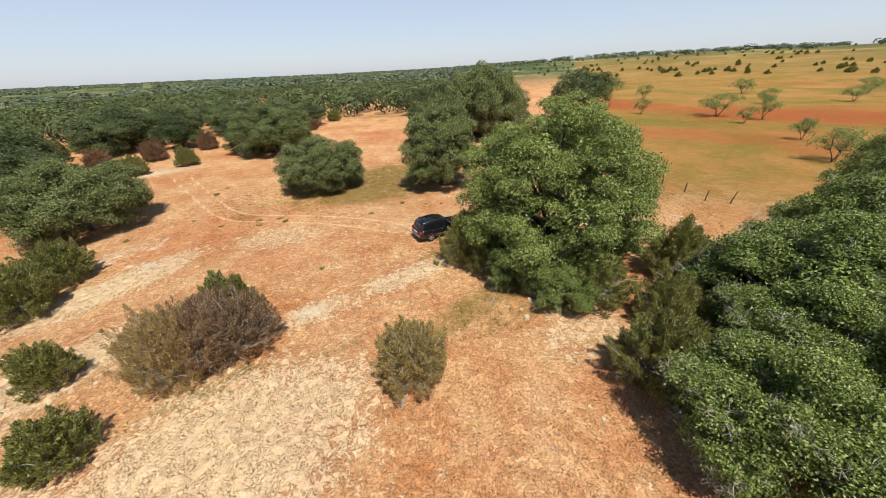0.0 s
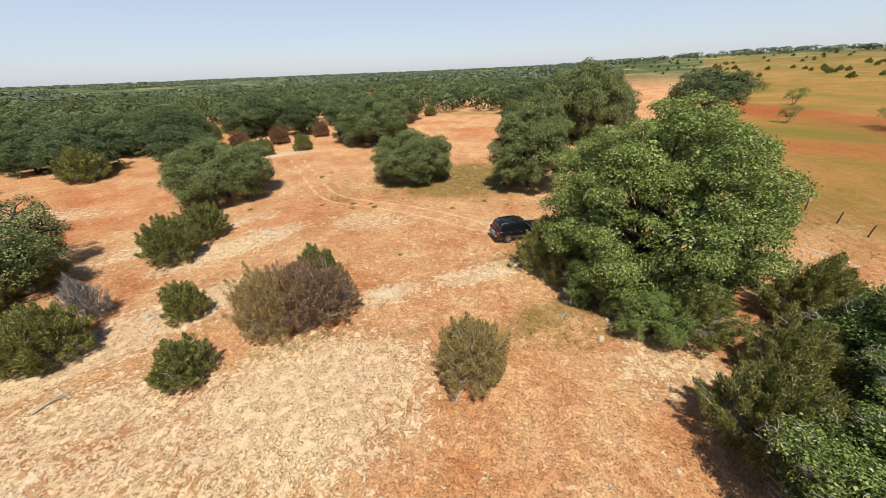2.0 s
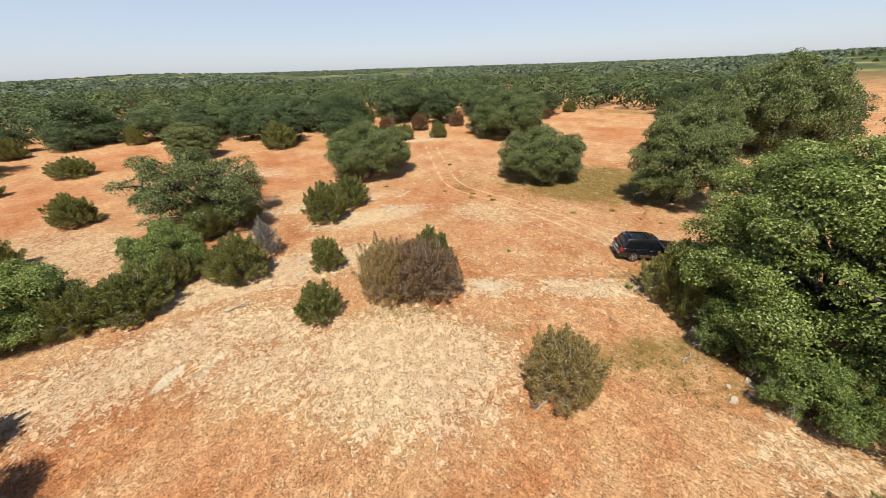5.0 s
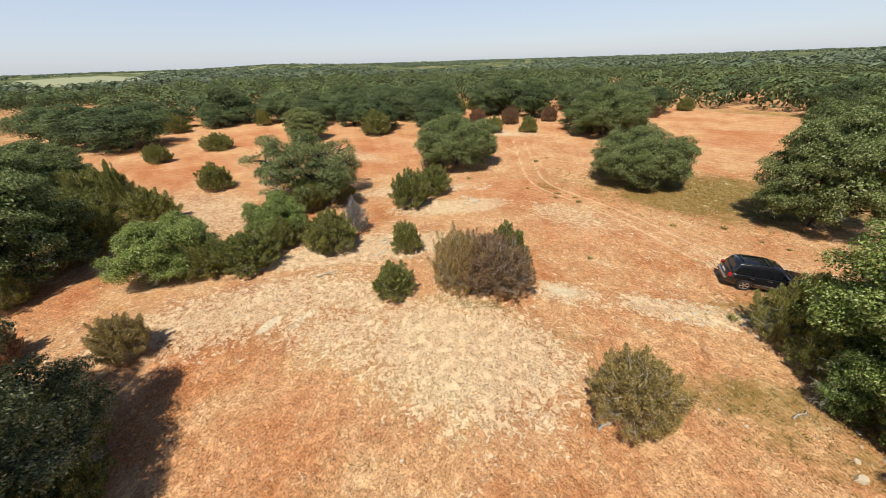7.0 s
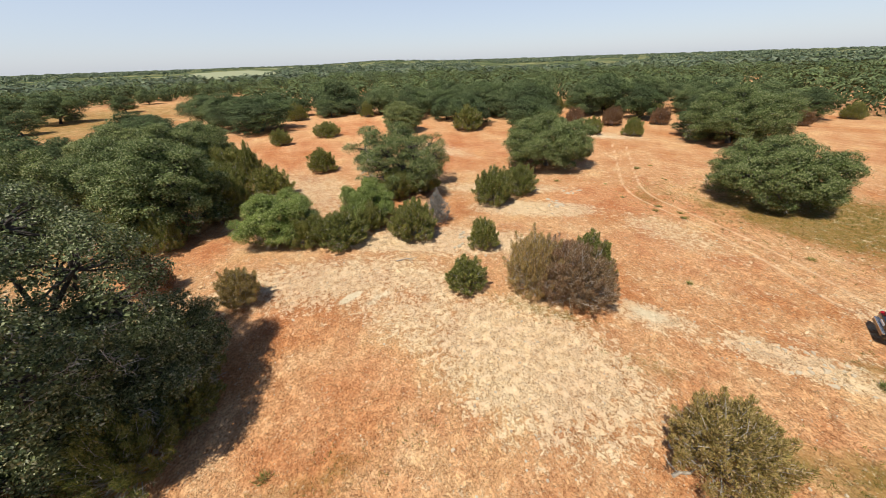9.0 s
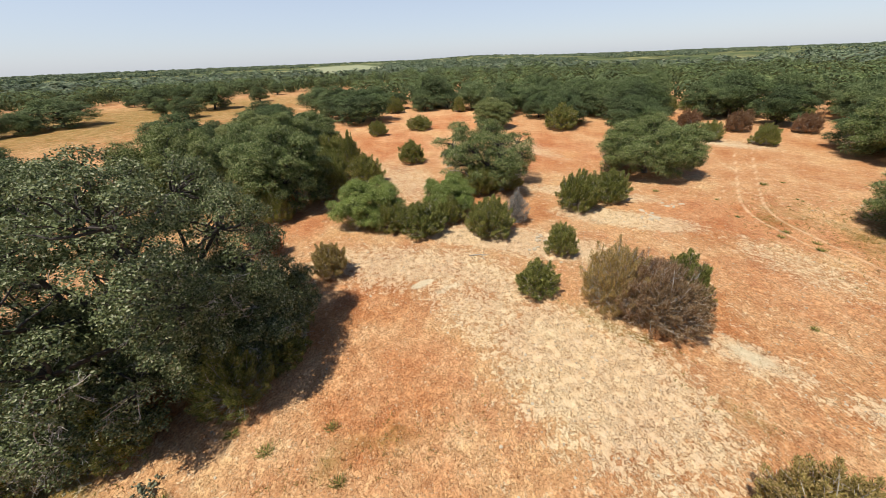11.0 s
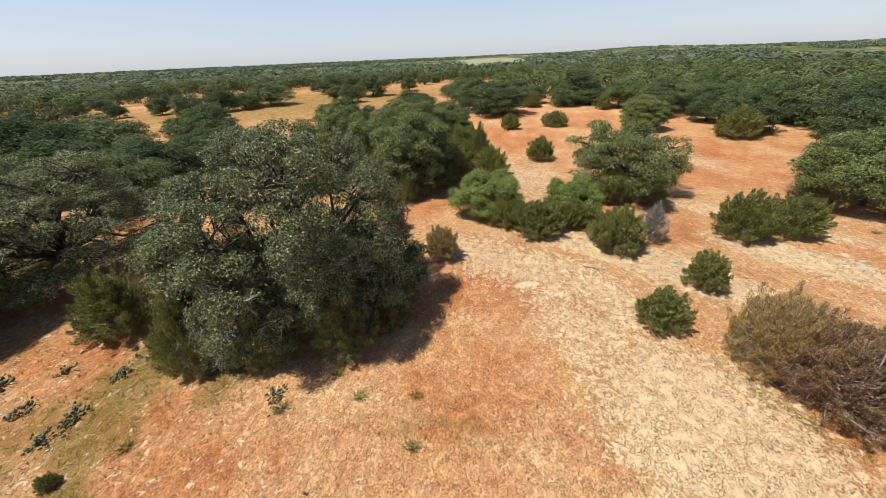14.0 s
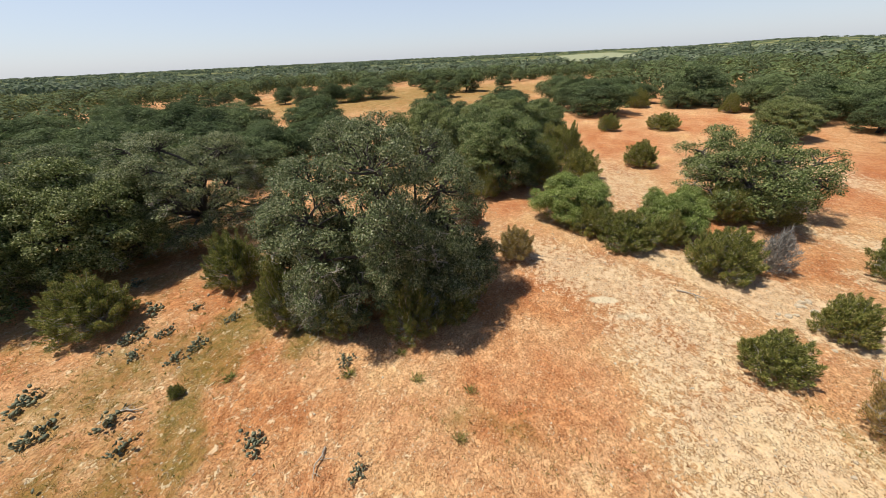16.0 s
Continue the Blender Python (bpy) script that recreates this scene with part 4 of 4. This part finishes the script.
        p = d * swell * np.array([w / 2, w / 2, h / 2]) + np.array([x, y, ground_z(x, y) + h * 0.5])
        v, _ = leaves(g, p, d, leaf * w, 0.2)
        vs.append(v)
        n += count
    ob = hang(name, quick_mesh(name, np.concatenate(vs), np.arange(4 * n).reshape(-1, 4)), mat)
    return tagged(ob, label, "woods", kind="stuff")


mid = [(x, y, rng.uniform(7.5, 13), rng.uniform(5, 8.5)) for x, y in wood_spots(112, 260, 7.6, 5200)]
far_woods("distant_woods", mid, 0.075, 420, WOOD_LEAF, "dark green oak woods stretching away behind the glade")
remote = []
for _ in range(9500):
    r, a = 255 * (3400 / 255) ** rng.random() ** 1.15, radians(rng.uniform(36, 264))
    x, y = r * math.cos(a), r * math.sin(a)
    deg = math.degrees(a)
    if deg < 80 and (r < 700 or rng.random() > 0.6):
        continue
    if noise.noise((x * 0.004, y * 0.004, 0.3)) < 0.02 and r < 2200:
        continue
    if 340 < r < 1450 and 182.0 - rng.uniform(0, 3) ** 2 / 4 < deg < 191.5 + rng.uniform(0, 3) ** 2 / 3 and rng.random() > 0.06:
        continue
    s = 1 + r / 1800
    remote.append((x, y, rng.uniform(7, 14) * s, rng.uniform(4.5, 8)))
far_woods("remote_woods", remote, 0.2, 44, HAZY_LEAF, "dark green scrub woods reaching to the horizon, with haze in the leaf colour")

for _ in range(190):
    r, a = 270 * (800 / 270) ** rng.random(), radians(rng.uniform(36, 82))
    x, y = r * math.cos(a), r * math.sin(a)
    s = rng.uniform(0.55, 1.0)
    plant("cedar_far", x, y, 4.0 * s, 3.2 * s, "dark rounded juniper on the far pasture slope", "shrub", "junipers on the far slope")
for _ in range(26):
    a, b = rng.uniform(-1, 1), rng.uniform(-1, 1)
    c, s = math.cos(radians(-39)), math.sin(radians(-39))
    x, y = -124 + 84 * a * c - 34 * b * s, -90 + 84 * a * s + 34 * b * c
    k = rng.uniform(0.8, 2.0)
    plant("wood_oak_%d" % rng.randrange(4), x, y, 5.2 * k, 3.3 * k, "dark rounded oak in the far glade", "tree", "oaks in the far glade")


# ---- the parked car ----
def box(bm, x0, x1, y0, y1, z0, z1, bevel=0.0):
    r = bmesh.ops.create_cube(bm, size=1)
    bmesh.ops.scale(bm, vec=(x1 - x0, y1 - y0, z1 - z0), verts=r["verts"])
    bmesh.ops.translate(bm, vec=((x0 + x1) / 2, (y0 + y1) / 2, (z0 + z1) / 2), verts=r["verts"])
    if bevel:
        edges = list({e for v in r["verts"] for e in v.link_edges})
        bmesh.ops.bevel(bm, geom=edges, offset=bevel, segments=2, affect="EDGES")


def loft(sections):
    """Closed skin through rings of equal length."""
    bm = bmesh.new()
    rings = [[bm.verts.new(p) for p in s] for s in sections]
    for a, b in zip(rings, rings[1:]):
        for i in range(len(a)):
            bm.faces.new((a[i], a[(i + 1) % len(a)], b[(i + 1) % len(a)], b[i]))
    bm.faces.new(list(reversed(rings[0])))
    bm.faces.new(rings[-1])
    bmesh.ops.recalc_face_normals(bm, faces=bm.faces)
    for f in bm.faces:
        f.smooth = True
    return bm


CAR_PAINT = paint_material("black_car_paint", (0.008, 0.008, 0.010), 0.25, 0.0, 0.8)
CAR_GLASS = paint_material("dark_car_glass", (0.006, 0.007, 0.009), 0.06, 0.0, 0.5)
CAR_TRIM = paint_material("dark_trim", (0.02, 0.02, 0.02), 0.6)
RUBBER = paint_material("tyre_rubber", (0.015, 0.015, 0.015), 0.85)
ALLOY = paint_material("alloy_rim", (0.62, 0.62, 0.62), 0.3, 0.85)
CHROME = paint_material("silver_trim", (0.72, 0.72, 0.70), 0.2, 0.9)
TAIL_RED = paint_material("tail_lamp_red", (0.45, 0.015, 0.02), 0.2, 0.0, 0.5)
CLEAR_LAMP = paint_material("clear_lamp", (0.7, 0.7, 0.7), 0.15, 0.0, 0.5)


def wheel(parent, x, y):
    turn = Matrix.Rotation(radians(90), 4, "X")
    bm = bmesh.new()
    prof = [(0.25, -0.11), (0.34, -0.115), (0.37, -0.08), (0.372, 0.08), (0.34, 0.115), (0.25, 0.11)]
    k, rings = 28, []
    for i in range(k):
        a = i / k * 2 * math.pi
        rings.append([bm.verts.new((r * math.cos(a), t, r * math.sin(a))) for r, t in prof])
    for i in range(k):
        for j in range(len(prof)):
            bm.faces.new((rings[i][j], rings[i][(j + 1) % len(prof)], rings[(i + 1) % k][(j + 1) % len(prof)], rings[(i + 1) % k][j]))
    bmesh.ops.recalc_face_normals(bm, faces=bm.faces)
    hub = part("wheel", bm, RUBBER, parent)
    hub.location = (x, y, 0.372)
    bm = bmesh.new()
    s = -1 if y < 0 else 1
    for i in range(5):
        a = i / 5 * 2 * math.pi + 0.3
        r = bmesh.ops.create_cube(bm, size=1)
        bmesh.ops.scale(bm, vec=(0.23, 0.03, 0.075), verts=r["verts"])
        bmesh.ops.translate(bm, vec=(0.125, s * 0.085, 0), verts=r["verts"])
        bmesh.ops.rotate(bm, matrix=Matrix.Rotation(a, 3, "Y"), verts=r["verts"])
    bmesh.ops.create_cone(bm, cap_ends=True, segments=20, radius1=0.07, radius2=0.06, depth=0.04, matrix=Matrix.Translation((0, s * 0.09, 0)) @ turn)
    for i in range(k):
        a0, a1 = i / k * 2 * math.pi, (i + 1) / k * 2 * math.pi
        q = [bm.verts.new((r * math.cos(a), s * t, r * math.sin(a))) for r, t, a in ((0.262, 0.112, a0), (0.262, 0.112, a1), (0.225, 0.09, a1), (0.225, 0.09, a0))]
        bm.faces.new(q)
    part("rim", bm, ALLOY, hub, "silver five-spoke rim")
    bm = bmesh.new()
    bmesh.ops.create_cone(bm, cap_ends=True, segments=24, radius1=0.25, radius2=0.25, depth=0.02, matrix=Matrix.Translation((0, s * 0.03, 0)) @ turn)
    part("brake_disc", bm, CAR_TRIM, hub)


def parked_car(x, y, turn):
    car = new("parked_car")

    def ring(at, half, z0, z1, tuck=0.9):
        pts = [(half * tuck, z0), (half, z0 + 0.16), (half, z0 + (z1 - z0) * 0.6), (half * 0.975, z1 - 0.05), (half * 0.93, z1)]
        return [(at, a, b) for a, b in pts] + [(at, -a, b) for a, b in reversed(pts)]

    lower = loft([ring(-0.96, 0.80, 0.42, 0.95), ring(-0.90, 0.88, 0.36, 1.02), ring(-0.55, 0.925, 0.28, 1.05), ring(0.0, 0.93, 0.26, 1.05), ring(1.6, 0.93, 0.26, 1.03), ring(2.1, 0.93, 0.26, 1.02),
                  ring(2.6, 0.925, 0.28, 0.98), ring(3.3, 0.88, 0.32, 0.92), ring(3.62, 0.80, 0.36, 0.85), ring(3.74, 0.68, 0.42, 0.74)])
    part("body", lower, CAR_PAINT, car)

    def cabin(at, half0, half1, z0, z1):
        pts = [(half0, z0), (half0 * 0.4 + half1 * 0.6, z0 + (z1 - z0) * 0.6), (half1, z1 - 0.06), (half1 * 0.9, z1)]
        return [(at, a, b) for a, b in pts] + [(at, -a, b) for a, b in reversed(pts)]

    top = loft([cabin(-0.86, 0.82, 0.78, 0.98, 1.10), cabin(-0.62, 0.85, 0.66, 0.98, 1.62), cabin(-0.45, 0.87, 0.66, 0.98, 1.69), cabin(0.4, 0.87, 0.67, 0.98, 1.72), cabin(1.2, 0.87, 0.66, 0.98, 1.70), cabin(1.55, 0.87, 0.63, 0.98, 1.64), cabin(2.32, 0.84, 0.76, 0.96, 1.04)])
    part("cabin", top, CAR_PAINT, car)

    def pane(name, pts, mat=CAR_GLASS):
        bm = bmesh.new()
        v = [bm.verts.new(p) for p in pts]
        f = bm.faces.new(v)
        n = f.normal_update() or f.normal
        r = bmesh.ops.extrude_face_region(bm, geom=[f])
        out = Vector((0.5, 0, 1.2))
        mid_point = sum((q.co for q in v), Vector()) / len(v)
        d = n if (mid_point - out).dot(n) > 0 else -n
        bmesh.ops.translate(bm, vec=d * 0.015, verts=[g for g in r["geom"] if isinstance(g, bmesh.types.BMVert)])
        bmesh.ops.recalc_face_normals(bm, faces=bm.faces)
        part(name, bm, mat, car)

    for s in (-1, 1):
        def side(px, up):
            half = 0.875 + (0.685 - 0.875) * up ** 1.15 * 1.02
            return (px, s * (half + 0.004), 1.04 + 0.55 * up)
        pane("side_window", [side(-0.62, 0.08), side(0.18, 0.05), side(0.18, 0.86), side(-0.38, 0.86)])
        pane("side_window", [side(0.26, 0.05), side(1.08, 0.05), side(1.08, 0.86), side(0.26, 0.86)])
        pane("side_window", [side(1.16, 0.05), side(2.02, 0.05), side(1.55, 0.78), side(1.16, 0.86)])
        for px in (0.12, 1.0):
            bm = bmesh.new()
            box(bm, px, px + 0.2, s * 0.93, s * 0.965, 0.90, 0.94, 0.008)
            part("door_handle", bm, CHROME, car, "silver door handle")
        bm = bmesh.new()
        box(bm, 0.45, 2.15, s * 0.925, s * 0.945, 0.50, 0.56, 0.008)
        part("side_moulding", bm, CHROME, car, "pale side moulding strip")
        bm = bmesh.new()
        box(bm, 1.86, 2.04, s * 0.90, s * 1.06, 1.03, 1.19, 0.03)
        part("mirror", bm, CHROME, car, "door mirror catching the light")
        tubes = Tubes(6)
        tubes.add([(-0.42, s * 0.60, 1.69), (-0.36, s * 0.60, 1.715), (0.4, s * 0.61, 1.735), (1.1, s * 0.60, 1.72), (1.2, s * 0.595, 1.69)], [0.018] * 5)
        hang("roof_rail", tubes.mesh("roof_rail"), CAR_TRIM, car)
        bm = bmesh.new()
        box(bm, -0.955, -0.78, s * 0.70, s * 0.90, 0.80, 1.06, 0.03)
        part("tail_lamp", bm, TAIL_RED, car, "red tail lamp")
        bm = bmesh.new()
        box(bm, 3.50, 3.70, s * 0.52, s * 0.78, 0.66, 0.80, 0.03)
        part("headlamp", bm, CLEAR_LAMP, car, "clear headlamp")
        for px in (0.0, 2.78):
            bm = bmesh.new()
            for i in range(14):
                a0, a1 = i / 14 * math.pi, (i + 1) / 14 * math.pi
                q = [bm.verts.new((px + r * math.cos(a), s * t, 0.38 + r * math.sin(a))) for r, t, a in ((0.40, 0.90, a0), (0.40, 0.90, a1), (0.46, 0.955, a1), (0.46, 0.955, a0))]
                bm.faces.new(q)
            part("wheel_arch", bm, CAR_TRIM, car)
            wheel(car, px, s * 0.86)
    pane("rear_window", [(-0.80, -0.62, 1.12), (-0.80, 0.62, 1.12), (-0.655, 0.55, 1.56), (-0.655, -0.55, 1.56)])
    pane("windscreen", [(2.20, -0.72, 1.10), (2.20, 0.72, 1.10), (1.66, 0.56, 1.58), (1.66, -0.56, 1.58)])
    pane("sunroof", [(0.55, -0.42, 1.722), (0.55, 0.42, 1.722), (1.15, 0.42, 1.706), (1.15, -0.42, 1.706)])
    bm = bmesh.new()
    box(bm, -1.03, -0.86, -0.84, 0.84, 0.42, 0.66, 0.05)
    part("rear_bumper", bm, CAR_PAINT, car)
    # silver box in place of bright sky mirrored on the bumper's upper edge
    bm = bmesh.new()
    box(bm, -1.05, -0.93, -0.82, 0.82, 0.60, 0.70, 0.03)
    part("bumper_strip", bm, CHROME, car, "silver strip standing in for sky reflected along the rear bumper")
    bm = bmesh.new()
    box(bm, -0.985, -0.955, -0.26, 0.26, 0.78, 0.90, 0.01)
    part("number_plate", bm, CLEAR_LAMP, car, "pale number plate")
    for py in (-0.5, 0.0, 0.5):
        bm = bmesh.new()
        box(bm, -0.30, -0.24, py - 0.03, py + 0.03, 1.70, 1.735, 0.008)
        part("rack_clamp", bm, CHROME, car, "silver roof rack clamp")
    bm = bmesh.new()
    box(bm, -0.32, -0.26, -0.60, 0.60, 1.745, 1.775, 0.01)
    box(bm, 0.86, 0.92, -0.60, 0.60, 1.765, 1.79, 0.01)
    part("roof_bar", bm, CAR_TRIM, car)
    car.matrix_basis = pose(x, y, 0, 0, 0, turn)
    tagged(car, "dusty black sport utility car parked at the edge of the trees", "car")


parked_car(-1.95, 25.05, 29.0)


# ---- fence ----
def fence():
    top = new("fence")
    posts = [(27.9, 29.9), (26.2, 31.0), (25.8, 33.6), (25.1, 36.5), (24.3, 39.8), (23.4, 43.4)]
    g = np.random.default_rng(3)
    for i, (x, y) in enumerate(posts):
        tubes = Tubes(8)
        lean = g.normal(0, 0.05, 2)
        tall = 1.05 if i else 1.25
        tubes.add([(x, y, -0.2), (x, y, 0.3), (x + lean[0], y + lean[1], tall), (x + lean[0], y + lean[1], tall + 0.02)], [0.06, 0.055, 0.05, 0.01])
        hang("post", tubes.mesh("fence_post"), POST_WOOD, top)
    for z in (0.4, 0.75, 1.1):
        tubes = Tubes(4)
        tubes.add([(x, y, z) for x, y in posts], [0.006] * len(posts))
        hang("wire", tubes.mesh("fence_wire"), WIRE, top, "thin rusty wire")
    tagged(top, "old wire fence with dark leaning wooden posts", "fence")


fence()


# ---- prickly pears, dead wood, stones, grass ----
def pad_mesh():
    a = np.linspace(0, 2 * np.pi, 9, endpoint=False)
    rim = np.stack([np.cos(a) * 0.75, np.zeros(9), 1 + np.sin(a)], 1)
    fs = []
    for j in range(9):
        fs += [(j, (j + 1) % 9, 9), ((j + 1) % 9, j, 10)]
    me = quick_mesh("prickly_pear_pad", np.concatenate([rim, [[0, 0.2, 1], [0, -0.2, 1]]]), fs, True)
    me.materials.append(PEAR)
    return me


PAD = pad_mesh()


def prickly_pear(seed, pads, spread):
    """A low sprawl of flat oval pads standing on one another."""
    g = random.Random(seed)
    top = new("prickly_pear")
    for i in range(pads):
        ob = hang("pad", PAD, PEAR, top)
        ob.matrix_basis = pose(g.gauss(0, spread), g.gauss(0, spread * 0.6), abs(g.gauss(0.02, 0.12)), g.gauss(0, 38), g.gauss(0, 38), g.uniform(0, 360)) @ Matrix.Diagonal((*[g.uniform(0.07, 0.12)] * 3, 1))
    return top


pears = [prickly_pear(60, 56, 0.34), prickly_pear(61, 40, 0.26), prickly_pear(62, 64, 0.44)]
for i, (x, y, s, turn) in enumerate(((-1.8, -11.7, 1.0, 60), (0.6, -18.3, 1.2, 20), (-6.6, -11.3, 0.8, 50), (-5.9, -19.9, 0.8, 0), (-2.6, -19.7, 1.0, 30), (-3.6, -19.6, 0.9, 40), (-3.0, -7.2, 0.7, 10), (0.9, -16.4, 1.0, 0),
                                     (-2.1, -23.7, 1.1, 20), (-4.0, -25.3, 1.1, 60), (-4.8, -29.8, 1.2, 0), (2.6, -20.5, 1.1, 10), (2.2, -23.2, 1.2, 40), (-1.6, -22.0, 0.9, 70), (-3.2, -22.4, 0.8, 10), (4.0, -17.0, 1.0, 0), (-5.4, -23.0, 0.8, 0))):
    ob = pears[i] if i < 3 else copy_thing(pears[i % 3], Matrix())
    ob.matrix_basis = pose(x, y, 0.0, 0, 0, turn) @ Matrix.Diagonal((s, s, s, 1))
    tagged(ob, "low sprawling grey-green prickly pear on stony soil", "cactus", "prickly pears")


def weed(seed):
    """A small rosette of upright grey-green blades."""
    g = np.random.default_rng(seed)
    p = g.normal(0, 0.11, (110, 3)) * np.array([1, 1, 0]) + np.array([0, 0, 0.02])
    v, f = slivers(g, p, unit(p * np.array([1, 1, 0]) + 1e-3), 0.26, 0.016, 0.7)
    return hang("weed", quick_mesh("weed", v, f), CEDAR_LEAF)


weeds = [weed(90), weed(91)]
g = random.Random(12)
for i in range(26):
    x, y = g.uniform(-30, 2), g.uniform(19, 46)
    if i < 3:
        x, y = ((-8.0, 30.8), (-5.0, 33.4), (-2.3, 32.8))[i]
    elif i > 19:
        x, y = g.uniform(-12, 2), g.uniform(-20, -4)
    ob = weeds[i] if i < 2 else copy_thing(weeds[i % 2], Matrix())
    s = g.uniform(0.5, 1.2)
    ob.matrix_basis = pose(x, y, 0, 0, 0, g.uniform(0, 360)) @ Matrix.Diagonal((s, s, s * g.uniform(0.7, 1.4), 1))
    tagged(ob, "small grey-green weed standing in dry soil", "weed", "weeds in the glade")
plant("cedar_b", -1.5, -17.2, 0.7, 0.6, "tiny juniper seedling in the grass", "shrub")


def dead_branch(seed, length, thick):
    g = np.random.default_rng(seed)
    tubes = Tubes(6)
    tubes.add([(0, 0, 0.05), (length * 0.3, 0.05, 0.10), (length * 0.6, -0.05, 0.16), (length, 0.08, 0.06)], [thick, thick * 0.9, thick * 0.7, thick * 0.25])
    for i in range(4):
        s = length * g.uniform(0.2, 0.8)
        limb(tubes, g, (s, 0, 0.1), (s + g.uniform(-0.3, 0.3), g.normal(0, 0.35), g.uniform(0.05, 0.4)), thick * 0.45, thick * 0.12)
    return hang("dead_branch", tubes.mesh("dead_branch"), DEAD_WOOD)


for i, (x, y, turn, length, thick) in enumerate(((-2.3, 8.8, 75, 0.95, 0.07), (2.4, 15.4, 70, 1.0, 0.04), (-3.1, -9.0, 20, 1.2, 0.04), (0.2, -18.6, 120, 1.0, 0.05), (-20.5, 3.6, 80, 1.6, 0.05), (9.0, 8.0, 30, 2.0, 0.05))):
    ob = dead_branch(80 + i, length, thick)
    ob.matrix_basis = pose(x, y, 0.0, 0, 0, turn)
    tagged(ob, "bleached dead branch lying on the ground", "branch")


def stones(seed, spots, name, label, kind_of):
    """Flat angular stones, each a bevelled slab of its own."""
    g = np.random.default_rng(seed)
    a = np.linspace(0, 2 * np.pi, 6, endpoint=False)
    vs, fs, n = [], [], 0
    for x, y, s in spots:
        r = s * g.uniform(0.6, 1.2, 6)
        sq, t = g.uniform(0.55, 1.0), g.uniform(0, 6.3)
        ca, sa = np.cos(a) * r, np.sin(a) * r * sq
        px, py = x + ca * math.cos(t) - sa * math.sin(t), y + ca * math.sin(t) + sa * math.cos(t)
        h = s * g.uniform(0.2, 0.5)
        z = ground_z(x, y)
        low, high = np.stack([px, py, np.full(6, z - 0.02)], 1), np.stack([x + (px - x) * 0.72, y + (py - y) * 0.72, z + h * g.uniform(0.75, 1.1, 6)], 1)
        vs.append(np.concatenate([low, high, [[x, y, z + h]]]))
        for j in range(6):
            k = (j + 1) % 6
            fs += [(n + j, n + k, n + 6 + k), (n + j, n + 6 + k, n + 6 + j), (n + 6 + j, n + 6 + k, n + 12)]
        n += 13
    ob = hang(name, quick_mesh(name, np.concatenate(vs), fs), STONE)
    return tagged(ob, label, "stones", kind=kind_of)


g = np.random.default_rng(17)
px, py = g.uniform(-45, 14, 90000), g.uniform(-24, 42, 90000)
f = fields(px, py)
keep = g.random(90000) < np.clip(f["white"] * 0.4 + 0.012, 0, 1) * smooth(np.hypot(px, py), 52, 26)
sizes = 0.022 * np.exp(np.abs(g.normal(0, 0.62, 90000)))
stones(18, list(zip(px[keep], py[keep], np.minimum(sizes[keep], 0.16))), "loose_stones", "pale limestone fragments strewn over orange soil", "stuff")


spots = random.Random(31)
STONE_LABEL = "pale weathered limestone lump on the soil"
for i, (x, y, s, n) in enumerate(((20.7, 27.4, 0.32, 7), (21.9, 25.6, 0.25, 5), (5.2, 15.4, 0.26, 8), (-2.8, 19.3, 0.16, 14), (-0.8, 20.4, 0.17, 10), (-4.6, 18.0, 0.13, 8), (2.8, 28.0, 0.34, 12), (6.1, 8.1, 0.11, 1), (1.2, 12.9, 0.10, 4), (4.1, 15.8, 0.11, 4), (-24.5, 21.5, 0.3, 10), (-21.5, 9.5, 0.26, 8), (-26.0, 25.0, 0.28, 6))):
    for j in range(n):
        u, v = x + spots.gauss(0, 0.7 if n > 1 else 0), y + spots.gauss(0, 0.7 if n > 1 else 0)
        ob = stones(200 + i * 20 + j, [(u, v, s * spots.uniform(0.55, 1.25))], "stone", STONE_LABEL, "")
        tagged(ob, category="stone", group="limestone lumps")


def tufts(seed, x, y, blades, tall, mat, name, label):
    """Thin blades in small tufts, one sheet of many."""
    g = np.random.default_rng(seed)
    n = len(x) * blades
    base = np.repeat(np.stack([x, y, height_of(x, y)], 1), blades, 0) + g.normal(0, 0.05, (n, 3)) * np.array([1, 1, 0])
    t = unit(g.normal(0, 0.55, (n, 3)) + np.array([0, 0, 1]))
    b = unit(np.cross(t, g.normal(0, 1, (n, 3))))
    ln = (tall * g.uniform(0.4, 1.3, n))[:, None]
    v = np.stack([base - b * 0.012, base + b * 0.012, base + t * ln], 1).reshape(-1, 3)
    ob = hang(name, quick_mesh(name, v, np.arange(3 * n).reshape(-1, 3)), mat)
    return tagged(ob, label, "grass", kind="stuff")


px, py = g.uniform(-45, 25, 150000), g.uniform(-30, 50, 150000)
f = fields(px, py)
keep = g.random(150000) < 0.34 * smooth(np.hypot(px + 6, py - 4), 48, 14) * (1 - 0.6 * np.clip(f["white"], 0, 1))
tufts(19, px[keep], py[keep], 5, 0.1, GRASS, "dry_grass", "short dry straw-coloured grass on orange soil")
px, py = px[:60000], py[:60000]
f = {name: values[:60000] for name, values in f.items()}
keep = g.random(60000) < f["green"] * 0.8
tufts(20, px[keep], py[keep], 6, 0.17, GREEN_GRASS, "green_grass", "thin yellow-green grass in patches")
